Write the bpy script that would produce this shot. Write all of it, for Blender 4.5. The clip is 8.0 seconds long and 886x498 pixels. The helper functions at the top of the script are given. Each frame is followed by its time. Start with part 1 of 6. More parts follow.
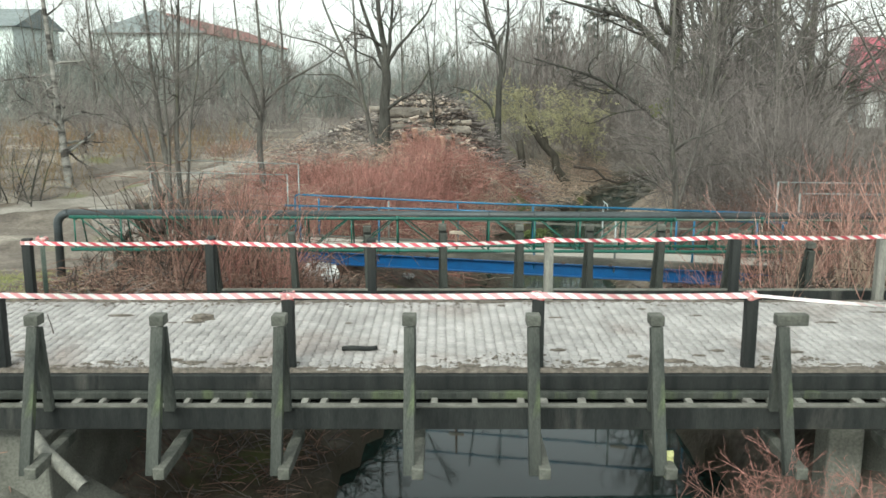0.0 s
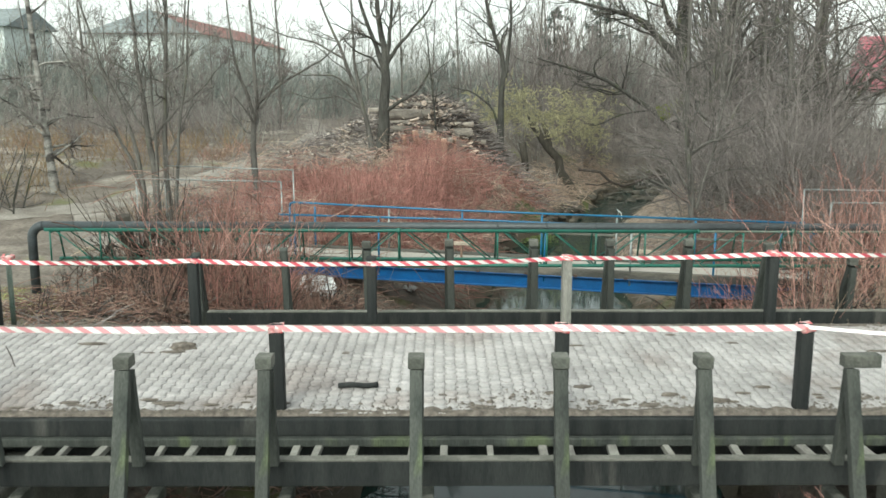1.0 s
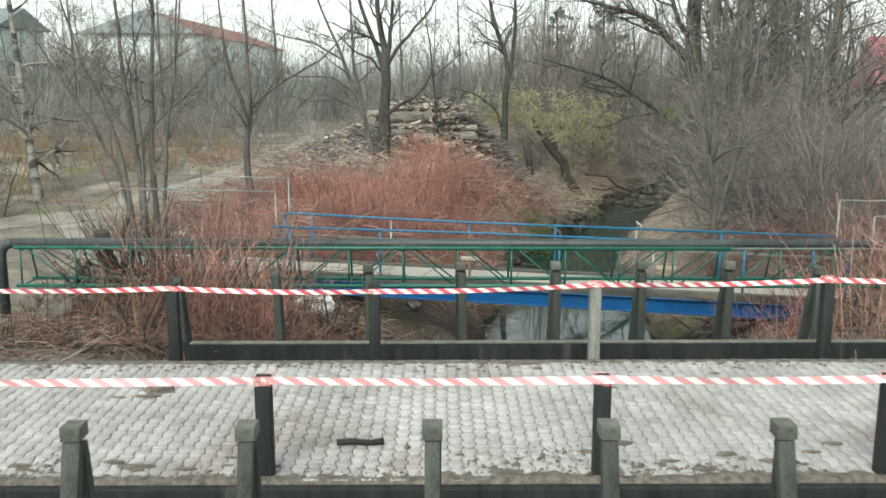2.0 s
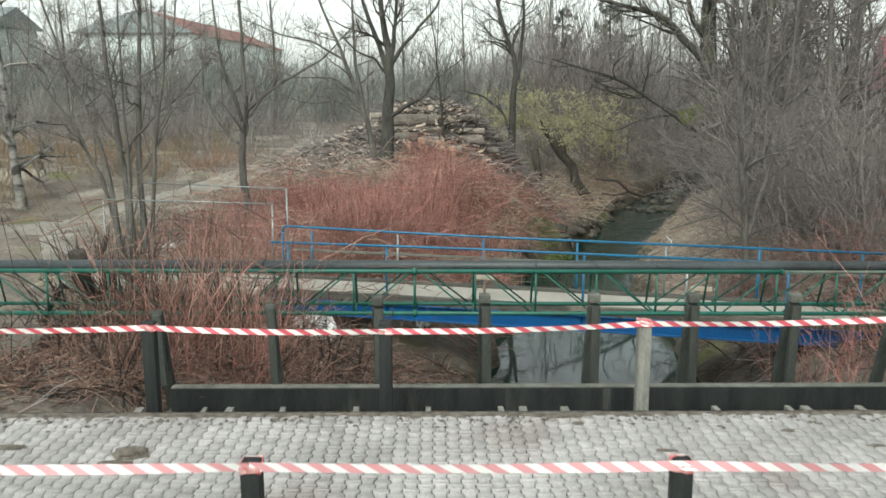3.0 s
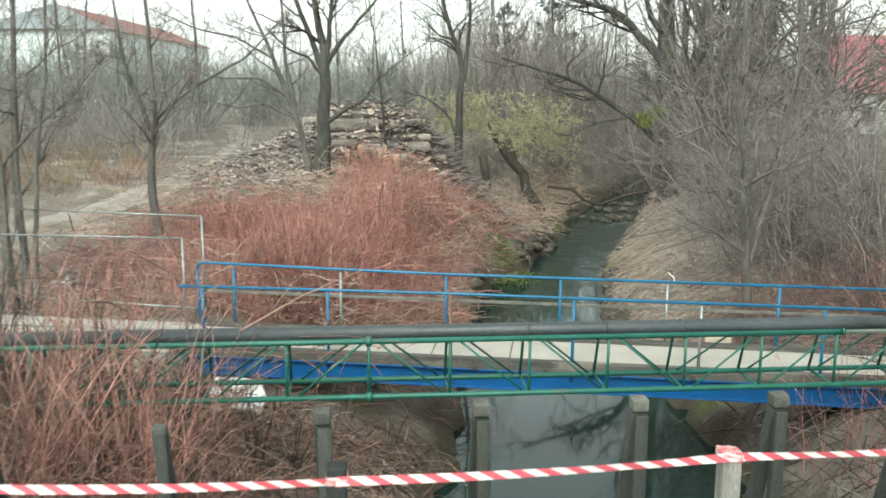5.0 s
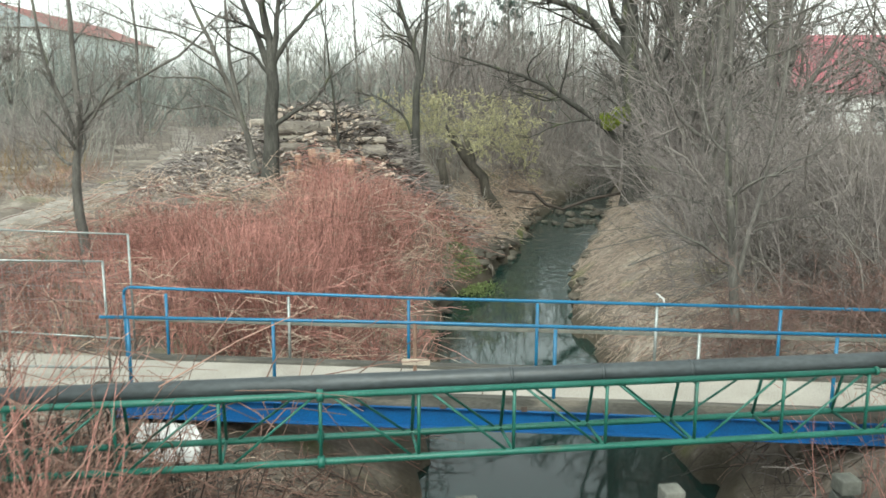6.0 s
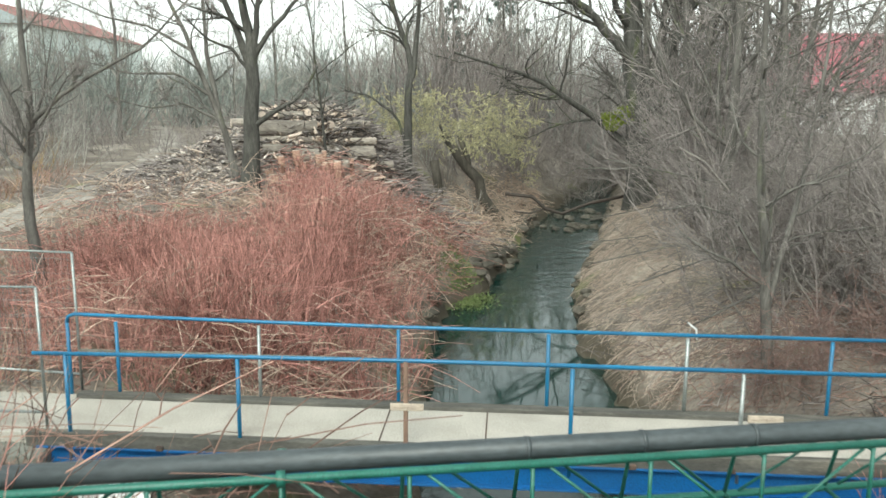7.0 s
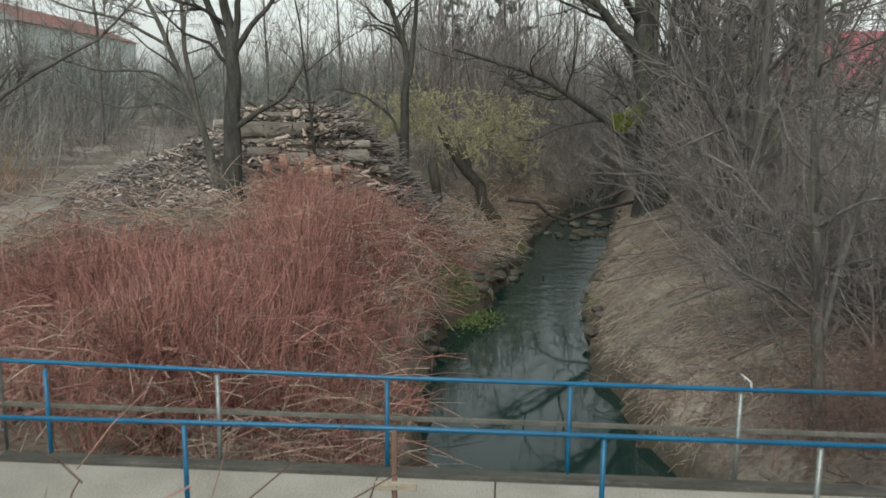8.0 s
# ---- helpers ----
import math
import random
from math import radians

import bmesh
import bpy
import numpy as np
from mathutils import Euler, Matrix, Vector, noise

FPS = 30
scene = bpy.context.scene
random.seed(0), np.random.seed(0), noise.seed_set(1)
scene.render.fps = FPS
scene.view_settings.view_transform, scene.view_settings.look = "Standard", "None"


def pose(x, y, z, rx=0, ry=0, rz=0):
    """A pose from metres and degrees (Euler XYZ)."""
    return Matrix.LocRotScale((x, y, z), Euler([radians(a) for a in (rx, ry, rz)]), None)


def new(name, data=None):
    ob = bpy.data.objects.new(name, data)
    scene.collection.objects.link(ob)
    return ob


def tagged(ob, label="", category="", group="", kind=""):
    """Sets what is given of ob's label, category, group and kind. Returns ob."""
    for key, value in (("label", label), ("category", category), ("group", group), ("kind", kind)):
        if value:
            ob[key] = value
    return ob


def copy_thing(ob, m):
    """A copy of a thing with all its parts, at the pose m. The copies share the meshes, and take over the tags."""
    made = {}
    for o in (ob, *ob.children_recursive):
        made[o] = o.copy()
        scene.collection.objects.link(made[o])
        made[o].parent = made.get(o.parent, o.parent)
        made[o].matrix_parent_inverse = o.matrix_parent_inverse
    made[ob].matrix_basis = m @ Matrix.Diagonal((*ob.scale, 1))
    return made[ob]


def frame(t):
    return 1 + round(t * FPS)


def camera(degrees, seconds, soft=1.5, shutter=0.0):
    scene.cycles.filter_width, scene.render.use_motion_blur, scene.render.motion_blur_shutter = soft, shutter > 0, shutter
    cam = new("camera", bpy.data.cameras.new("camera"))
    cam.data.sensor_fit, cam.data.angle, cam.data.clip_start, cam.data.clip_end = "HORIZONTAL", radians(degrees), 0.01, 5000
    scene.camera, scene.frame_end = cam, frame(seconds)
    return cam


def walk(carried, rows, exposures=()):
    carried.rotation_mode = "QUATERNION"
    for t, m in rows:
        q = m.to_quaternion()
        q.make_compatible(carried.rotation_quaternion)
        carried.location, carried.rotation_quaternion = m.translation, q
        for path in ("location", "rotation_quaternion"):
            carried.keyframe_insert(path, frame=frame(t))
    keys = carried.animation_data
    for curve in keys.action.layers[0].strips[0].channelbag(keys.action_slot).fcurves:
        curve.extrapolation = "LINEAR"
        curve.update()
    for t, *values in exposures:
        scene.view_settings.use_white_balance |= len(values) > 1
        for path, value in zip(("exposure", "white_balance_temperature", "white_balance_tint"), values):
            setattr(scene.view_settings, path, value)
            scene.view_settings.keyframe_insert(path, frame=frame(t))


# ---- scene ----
cam = camera(52.9, 8.0, soft=1.6, shutter=0.5)
METRES, EYE, TILT, LEAN, TURN = 15.0, 3.7, -10.8, 0.0, 0.0
ROWS = [
    (0.0, 0.0, 0.0, 0.0, -0.0, 0.0, 0.0),
    (0.5, -0.004, 0.0443, 0.0089, -0.05, 0.03, 0.03),
    (1.0, -0.0088, 0.095, 0.0191, -0.09, 0.02, 0.09),
    (1.5, -0.0138, 0.1454, 0.0297, -0.14, 0.04, 0.13),
    (3.0, -0.0391, 0.319, 0.0675, -0.23, 0.06, 0.12),
    (3.5, -0.0475, 0.3782, 0.0778, -0.22, 0.04, 0.12),
    (4.0, -0.0544, 0.4433, 0.0911, -0.68, 0.02, 0.18),
    (4.5, -0.0581, 0.502, 0.1052, -2.39, -0.0, 0.48),
    (5.0, -0.061, 0.5651, 0.1189, -4.44, -0.03, 0.89),
    (6.5, -0.0529, 0.7573, 0.1508, -7.85, -0.08, 1.5),
    (7.0, -0.0432, 0.828, 0.1611, -7.85, -0.11, 1.45),
    (7.5, -0.0331, 0.8987, 0.1728, -7.88, -0.14, 1.38),
    (8.0, -0.0218, 0.9758, 0.1873, -7.92, -0.16, 1.38),
]
walk(cam, [(t, pose(0, 0, EYE, TILT, LEAN, TURN) @ pose(METRES * x, METRES * y, METRES * z, 90 + pitch, roll, yaw)) for t, x, y, z, yaw, pitch, roll in ROWS],
     exposures=[(t, ev, 6400, tint) for t, ev, tint in ((0.0, 0.82, -3), (1.5, 0.84, -3), (3.0, 0.64, -1), (3.5, 0.55, -1), (4.0, 0.67, -2), (4.5, 0.98, -4), (5.0, 1.12, -3), (6.5, 1.1, -3), (7.0, 1.15, -2), (7.5, 1.08, -2), (7.8, 0.95, 0), (8.0, 0.14, 2))])

# ---------------------------------------------------------------- world and sun: an overcast early spring day
world = bpy.data.worlds.new("overcast_sky")
scene.world = world
world.use_nodes = True
wn, wl = world.node_tree.nodes, world.node_tree.links
sky = wn.new("ShaderNodeTexSky")
sky.sky_type = "NISHITA"
sky.sun_disc = False
sky.sun_elevation, sky.sun_rotation = radians(50), radians(200)
sky.air_density, sky.dust_density, sky.ozone_density = 1.0, 1.5, 1.0
grey = wn.new("ShaderNodeHueSaturation")
grey.inputs["Saturation"].default_value = 0.12
wl.new(sky.outputs[0], grey.inputs["Color"])
wl.new(grey.outputs[0], wn["Background"].inputs["Color"])
wn["Background"].inputs["Strength"].default_value = 0.15

sun_data = bpy.data.lights.new("sun", "SUN")
sun_data.energy, sun_data.angle, sun_data.color = 1.2, radians(25), (1.0, 0.96, 0.9)
sun_lamp = new("sun", sun_data)
sun_lamp.rotation_euler = (radians(48), 0, radians(-20))

# ---------------------------------------------------------------- materials


def material(name, base, second, scale=6.0, rough=0.85, metal=0.0, fine=40.0, bump=0.3, third=None, third_at=0.62,
             stretch=(1, 1, 1), island=0.0, per_object=0.0, spec=0.3, coords="Object", bump_dist=0.01):
    """Two colours mixed by a broad noise, a third in patches, fine grain in the value, and bump."""
    m = bpy.data.materials.new(name)
    m.use_nodes = True
    nt = m.node_tree
    n, l = nt.nodes, nt.links
    b = n["Principled BSDF"]
    b.inputs["Roughness"].default_value = rough
    b.inputs["Metallic"].default_value = metal
    b.inputs["Specular IOR Level"].default_value = spec
    tc = n.new("ShaderNodeTexCoord")
    if coords == "World":
        geo_pos = n.new("ShaderNodeNewGeometry")
        src = geo_pos.outputs["Position"]
    else:
        src = tc.outputs[coords]
    mp = n.new("ShaderNodeMapping")
    mp.inputs["Scale"].default_value = stretch
    l.new(src, mp.inputs["Vector"])

    def noise_node(s, detail=5.0, distort=0.0):
        k = n.new("ShaderNodeTexNoise")
        k.inputs["Scale"].default_value = s
        k.inputs["Detail"].default_value = detail
        k.inputs["Distortion"].default_value = distort
        l.new(mp.outputs[0], k.inputs["Vector"])
        return k

    def mix(fac, a, c, kind="MIX", value=None):
        k = n.new("ShaderNodeMix")
        k.data_type, k.blend_type = "RGBA", kind
        if value is not None:
            k.inputs[0].default_value = value
        if fac is not None:
            l.new(fac, k.inputs[0])
        for sock, v in ((k.inputs[6], a), (k.inputs[7], c)):
            if isinstance(v, tuple):
                sock.default_value = (*v[:3], 1)
            else:
                l.new(v, sock)
        return k.outputs[2]

    def ramp(src_sock, lo, hi):
        k = n.new("ShaderNodeMapRange")
        k.inputs["From Min"].default_value, k.inputs["From Max"].default_value = lo, hi
        l.new(src_sock, k.inputs["Value"])
        return k.outputs[0]

    broad = noise_node(scale)
    colour = mix(ramp(broad.outputs["Fac"], 0.35, 0.65), base, second)
    if third:
        patch = noise_node(scale * 0.37, 6.0, 0.4)
        colour = mix(ramp(patch.outputs["Fac"], third_at, third_at + 0.1), colour, third)
    grain = noise_node(fine, 4.0)
    g = n.new("ShaderNodeMapRange")
    g.inputs["From Min"].default_value, g.inputs["From Max"].default_value = 0.3, 0.7
    g.inputs["To Min"].default_value, g.inputs["To Max"].default_value = 0.72, 1.2
    l.new(grain.outputs["Fac"], g.inputs["Value"])
    comb = n.new("ShaderNodeCombineColor")
    for i in range(3):
        l.new(g.outputs[0], comb.inputs[i])
    colour = mix(None, colour, comb.outputs[0], "MULTIPLY", 1.0)
    for amount, sock in ((island, "island"), (per_object, "object")):
        if amount:
            if sock == "island":
                r_src = n.new("ShaderNodeNewGeometry").outputs["Random Per Island"]
            else:
                r_src = n.new("ShaderNodeObjectInfo").outputs["Random"]
            mr = n.new("ShaderNodeMapRange")
            mr.inputs["To Min"].default_value, mr.inputs["To Max"].default_value = 1 - amount, 1 + amount
            l.new(r_src, mr.inputs["Value"])
            cc = n.new("ShaderNodeCombineColor")
            for i in range(3):
                l.new(mr.outputs[0], cc.inputs[i])
            colour = mix(None, colour, cc.outputs[0], "MULTIPLY", 1.0)
    l.new(colour, b.inputs["Base Color"])
    if bump:
        bp = n.new("ShaderNodeBump")
        bp.inputs["Strength"].default_value, bp.inputs["Distance"].default_value = bump, bump_dist
        l.new(grain.outputs["Fac"], bp.inputs["Height"])
        l.new(bp.outputs[0], b.inputs["Normal"])
    rr = n.new("ShaderNodeMapRange")
    rr.inputs["To Min"].default_value, rr.inputs["To Max"].default_value = max(0.05, rough - 0.15), min(1, rough + 0.12)
    l.new(broad.outputs["Fac"], rr.inputs["Value"])
    l.new(rr.outputs[0], b.inputs["Roughness"])
    return m


M_WOOD = material("weathered_timber", (0.075, 0.08, 0.07), (0.042, 0.047, 0.042), 3.0, 0.85, fine=30, third=(0.10, 0.12, 0.07), third_at=0.58,
                  stretch=(2.2, 2.2, 0.45), bump=0.5, per_object=0.2)
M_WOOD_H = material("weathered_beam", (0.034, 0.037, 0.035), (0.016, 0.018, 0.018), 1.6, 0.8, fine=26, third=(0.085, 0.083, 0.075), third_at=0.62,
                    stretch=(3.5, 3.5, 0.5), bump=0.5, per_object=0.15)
M_WOOD_TOP = material("pale_grey_timber", (0.2, 0.195, 0.17), (0.13, 0.13, 0.11), 5.0, 0.85, fine=40, stretch=(1, 1, 1), bump=0.4, per_object=0.25)
M_CAP = material("weathered_block", (0.14, 0.14, 0.12), (0.075, 0.078, 0.068), 6.0, 0.85, fine=40, third=(0.05, 0.055, 0.045), third_at=0.56, bump=0.5, per_object=0.3)
M_KERB = material("dark_kerb_timber", (0.12, 0.115, 0.10), (0.07, 0.068, 0.06), 4.0, 0.85, fine=35, stretch=(0.4, 2, 2), third=(0.2, 0.18, 0.15), third_at=0.58, bump=0.5)
M_TIE = material("pale_tie_timber", (0.36, 0.35, 0.31), (0.22, 0.21, 0.19), 5.0, 0.85, fine=40, bump=0.4)
M_CHIP = material("bleached_chip", (0.54, 0.49, 0.44), (0.32, 0.27, 0.23), 3.0, 0.9, fine=20, island=0.5, bump=0)
M_CUT_PINK = material("pinkish_debarked_wood", (0.46, 0.30, 0.22), (0.36, 0.22, 0.16), 7.0, 0.85, fine=40, stretch=(2, 2, 0.5), per_object=0.25)

M_POST_PALE = material("bleached_post", (0.27, 0.26, 0.23), (0.18, 0.18, 0.16), 4.0, 0.85, stretch=(3, 3, 0.5), fine=30)
M_BOARD = material("pale_pine_board", (0.52, 0.44, 0.35), (0.42, 0.35, 0.28), 5.0, 0.8, stretch=(0.4, 3, 3), fine=30)
M_BROWN_POST = material("raw_brown_timber", (0.24, 0.155, 0.115), (0.15, 0.10, 0.075), 5.0, 0.85, stretch=(3, 3, 0.4), fine=30)
M_CONCRETE = material("concrete", (0.23, 0.23, 0.20), (0.14, 0.14, 0.12), 1.5, 0.9, fine=30, third=(0.13, 0.14, 0.11), bump=0.4)
M_SLAB = material("pale_deck_concrete", (0.45, 0.42, 0.37), (0.37, 0.345, 0.30), 1.2, 0.85, fine=45, third=(0.29, 0.265, 0.225), third_at=0.6, bump=0.2)
M_PAVER = material("concrete_paver", (0.51, 0.485, 0.47), (0.40, 0.38, 0.365), 0.9, 0.9, fine=60, third=(0.32, 0.275, 0.25), third_at=0.54,
                   island=0.14, per_object=0.12, coords="World", bump=0.4)

M_SAND = material("joint_sand", (0.075, 0.066, 0.055), (0.05, 0.045, 0.037), 5.0, 0.95, fine=80)
M_DIRT = material("dried_mud", (0.22, 0.19, 0.16), (0.105, 0.09, 0.075), 11.0, 0.95, fine=60, bump=0.8, bump_dist=0.02)
M_BLUE = material("blue_girder_paint", (0.006, 0.10, 0.29), (0.005, 0.075, 0.22), 2.0, 0.45, fine=50, third=(0.10, 0.12, 0.16), third_at=0.7, bump=0.1, spec=0.5)
M_BLUE_RAIL = material("blue_rail_paint", (0.012, 0.15, 0.29), (0.012, 0.11, 0.22), 3.0, 0.4, fine=50, third=(0.12, 0.2, 0.26), third_at=0.68, bump=0.1, spec=0.5)
M_GREEN = material("green_truss_paint", (0.014, 0.105, 0.072), (0.026, 0.14, 0.105), 3.0, 0.45, fine=50, third=(0.08, 0.10, 0.07), third_at=0.66, bump=0.1, spec=0.5)
M_GREEN_DULL = material("faded_green_paint", (0.11, 0.16, 0.13), (0.15, 0.17, 0.14), 3.0, 0.6, fine=50, third=(0.16, 0.12, 0.09), third_at=0.55, bump=0.1)
M_PIPE = material("pipe_wrapping", (0.043, 0.052, 0.055), (0.066, 0.077, 0.081), 2.0, 0.5, fine=25, stretch=(0.4, 1, 1), third=(0.028, 0.032, 0.034), third_at=0.6, bump=0.3, spec=0.5)
M_STEEL = material("galvanised_steel", (0.33, 0.35, 0.34), (0.25, 0.27, 0.26), 8.0, 0.45, metal=0.6, fine=50, bump=0.1)
M_RUST = material("rusty_steel", (0.12, 0.08, 0.06), (0.06, 0.05, 0.045), 9.0, 0.8, fine=50)
M_STEM = material("knotweed_stem", (0.455, 0.23, 0.193), (0.27, 0.13, 0.108), 0.5, 0.75, fine=9, island=0.6, coords="World", bump=0, third=(0.51, 0.305, 0.25), third_at=0.55)
M_STEM_BROWN = material("brown_dead_stem", (0.325, 0.2, 0.157), (0.185, 0.113, 0.09), 0.7, 0.8, fine=9, island=0.55, coords="World", bump=0, third=(0.41, 0.28, 0.22), third_at=0.56)
M_STRAW = material("dry_straw", (0.52, 0.41, 0.33), (0.38, 0.28, 0.21), 0.8, 0.8, fine=9, island=0.45, coords="World", bump=0)
M_TWIG = material("grey_twig", (0.275, 0.243, 0.226), (0.18, 0.157, 0.146), 0.6, 0.85, fine=9, island=0.4, coords="World", bump=0)
# Twigs of the distant woods: air haze is mixed into both base colours.
M_TWIG_FAR = material("haze_paled_twig", (0.33, 0.315, 0.285), (0.235, 0.225, 0.2), 0.3, 0.85, fine=9, island=0.35, coords="World", bump=0)
M_TWIG_HAZE = material("haze_tinted_twig", (0.25, 0.27, 0.245), (0.18, 0.195, 0.178), 0.2, 0.85, fine=9, island=0.3, coords="World", bump=0)
M_MUSTARD = material("mustard_dry_stalk", (0.28, 0.2, 0.10), (0.2, 0.145, 0.09), 0.4, 0.8, fine=9, island=0.4, coords="World", bump=0, third=(0.24, 0.14, 0.10), third_at=0.55)
M_TWIG_DARK = material("dark_twig", (0.06, 0.05, 0.042), (0.09, 0.07, 0.06), 0.6, 0.8, fine=9, island=0.4, coords="World", bump=0)
M_TWIG_RED = material("red_brown_twig", (0.22, 0.145, 0.125), (0.15, 0.10, 0.085), 0.6, 0.8, fine=9, island=0.35, coords="World", bump=0)
M_BUD = material("budding_twig", (0.52, 0.48, 0.28), (0.38, 0.355, 0.22), 1.5, 0.8, fine=9, island=0.35, coords="World", bump=0)
M_SHRUB = material("shrub_bark", (0.25, 0.225, 0.2), (0.165, 0.147, 0.13), 1.5, 0.85, fine=14, coords="World", bump=0, island=0.3)
M_BARK = material("dark_bark", (0.092, 0.089, 0.078), (0.048, 0.046, 0.04), 4.0, 0.9, fine=22, third=(0.095, 0.105, 0.055), third_at=0.58, stretch=(1.5, 1.5, 0.4), bump=0.7, bump_dist=0.03)
M_BARK_GREY = material("pale_grey_bark", (0.165, 0.155, 0.138), (0.095, 0.088, 0.078), 4.0, 0.9, fine=22, third=(0.15, 0.155, 0.10), third_at=0.6, stretch=(1.5, 1.5, 0.4), bump=0.7, bump_dist=0.03)
M_SNAG = material("rotten_trunk", (0.045, 0.04, 0.032), (0.09, 0.08, 0.065), 3.0, 0.95, fine=18, third=(0.13, 0.12, 0.08), third_at=0.6, stretch=(2, 2, 0.6), bump=0.8, bump_dist=0.04)
M_BIRCH = material("birch_bark", (0.33, 0.32, 0.29), (0.22, 0.21, 0.19), 3.0, 0.8, fine=14, third=(0.06, 0.055, 0.05), third_at=0.49, stretch=(1, 1, 2.5), bump=0.4)
M_MOSS = material("moss", (0.22, 0.26, 0.03), (0.14, 0.18, 0.03), 6.0, 0.95, fine=40, bump=0.8, bump_dist=0.03)
M_GREENLEAF = material("spring_leaf", (0.10, 0.14, 0.045), (0.15, 0.18, 0.07), 4.0, 0.7, fine=20, island=0.3, coords="World", bump=0)
M_LOG = material("log_bark", (0.36, 0.32, 0.27), (0.22, 0.19, 0.16), 4.0, 0.9, fine=20, stretch=(0.5, 2, 2), per_object=0.3, bump=0.6, bump_dist=0.02)
M_LOGEND = material("log_end", (0.53, 0.42, 0.335), (0.6, 0.50, 0.42), 5.0, 0.85, fine=30, per_object=0.25)

M_HEAP = material("chips_and_bark", (0.34, 0.30, 0.26), (0.20, 0.165, 0.135), 6.0, 0.95, fine=22, third=(0.46, 0.41, 0.36), third_at=0.53, coords="World", bump=1.0, bump_dist=0.08)
M_PALE_GRASS = material("bleached_grass", (0.54, 0.445, 0.365), (0.42, 0.335, 0.27), 0.7, 0.9, fine=9, island=0.35, coords="World", bump=0)
# Needle green lifted towards teal, carrying the haze of distance in its colour.
M_NEEDLE = material("hazed_pine_needles", (0.13, 0.165, 0.15), (0.09, 0.125, 0.11), 1.0, 0.8, fine=9, island=0.35, coords="World", bump=0)


def ground_material():
    """Leaf litter with bleached grass, mossy patches, and wet dark mud low down by the water."""
    m = material("leaf_litter_ground", (0.14, 0.117, 0.098), (0.25, 0.217, 0.18), 0.9, 0.95, fine=9, third=(0.37, 0.33, 0.275), third_at=0.56, coords="World", bump=1.0, bump_dist=0.06)
    nt = m.node_tree
    n, l = nt.nodes, nt.links
    b = n["Principled BSDF"]
    link = b.inputs["Base Color"].links[0]
    src = link.from_socket
    geo = n.new("ShaderNodeNewGeometry")
    sep = n.new("ShaderNodeSeparateXYZ")
    l.new(geo.outputs["Position"], sep.inputs[0])
    nz = n.new("ShaderNodeTexNoise")
    nz.inputs["Scale"].default_value, nz.inputs["Detail"].default_value = 1.3, 6.0
    l.new(geo.outputs["Position"], nz.inputs["Vector"])
    ma = n.new("ShaderNodeMath")
    ma.operation = "MULTIPLY_ADD"
    ma.inputs[1].default_value = 1.4
    l.new(nz.outputs["Fac"], ma.inputs[0])
    l.new(sep.outputs["Z"], ma.inputs[2])
    mr = n.new("ShaderNodeMapRange")
    mr.inputs["From Min"].default_value, mr.inputs["From Max"].default_value = -1.6, -2.1
    l.new(ma.outputs[0], mr.inputs["Value"])
    mx = n.new("ShaderNodeMix")
    mx.data_type = "RGBA"
    mx.inputs[7].default_value = (0.085, 0.072, 0.052, 1)
    l.new(mr.outputs[0], mx.inputs[0])
    l.new(src, mx.inputs[6])
    moss = n.new("ShaderNodeTexNoise")
    moss.inputs["Scale"].default_value, moss.inputs["Detail"].default_value = 0.45, 5.0
    l.new(geo.outputs["Position"], moss.inputs["Vector"])
    mr2 = n.new("ShaderNodeMapRange")
    mr2.inputs["From Min"].default_value, mr2.inputs["From Max"].default_value = 0.60, 0.70
    mr2.inputs["To Max"].default_value = 0.7
    l.new(moss.outputs["Fac"], mr2.inputs["Value"])
    mx2 = n.new("ShaderNodeMix")
    mx2.data_type = "RGBA"
    mx2.inputs[7].default_value = (0.15, 0.17, 0.06, 1)
    l.new(mr2.outputs[0], mx2.inputs[0])
    l.new(mx.outputs[2], mx2.inputs[6])
    l.new(mx2.outputs[2], b.inputs["Base Color"])
    return m


M_GROUND = ground_material()
M_PATH = material("dirt_path", (0.36, 0.33, 0.29), (0.23, 0.205, 0.175), 0.9, 0.95, fine=18, coords="World", bump=0.5, bump_dist=0.02, third=(0.17, 0.14, 0.11), third_at=0.52)
M_GRASS = material("dull_grass", (0.32, 0.35, 0.12), (0.38, 0.35, 0.17), 1.5, 0.9, fine=12, island=0.4, coords="World", bump=0)
M_BAG = material("pale_yellow_plastic", (0.62, 0.62, 0.30), (0.5, 0.5, 0.22), 6.0, 0.4, fine=20, bump=0.2)
M_TAPE_RED = material("crumpled_red_tape", (0.6, 0.07, 0.08), (0.7, 0.55, 0.52), 9.0, 0.4, fine=30, bump=0.3)
M_STONE = material("bank_stone", (0.125, 0.112, 0.09), (0.065, 0.06, 0.047), 5.0, 0.85, fine=25, per_object=0.3, bump=0.5)
M_ROOF_RED = material("red_roof_tiles", (0.33, 0.15, 0.13), (0.27, 0.115, 0.1), 1.0, 0.7, fine=6, bump=0.3, bump_dist=0.05)
M_ROOF_PINK = material("bright_red_roof", (0.43, 0.13, 0.16), (0.37, 0.11, 0.135), 1.0, 0.5, fine=6, bump=0.2)
M_WALL_TEAL = material("pale_render", (0.80, 0.86, 0.83), (0.72, 0.78, 0.75), 0.5, 0.9, fine=4, bump=0)
M_WALL_WHITE = material("white_render", (0.72, 0.72, 0.7), (0.6, 0.6, 0.58), 0.5, 0.9, fine=4, bump=0)
M_ROOF_GREY = material("grey_roof", (0.27, 0.30, 0.30), (0.21, 0.24, 0.24), 0.5, 0.7, fine=4, bump=0)
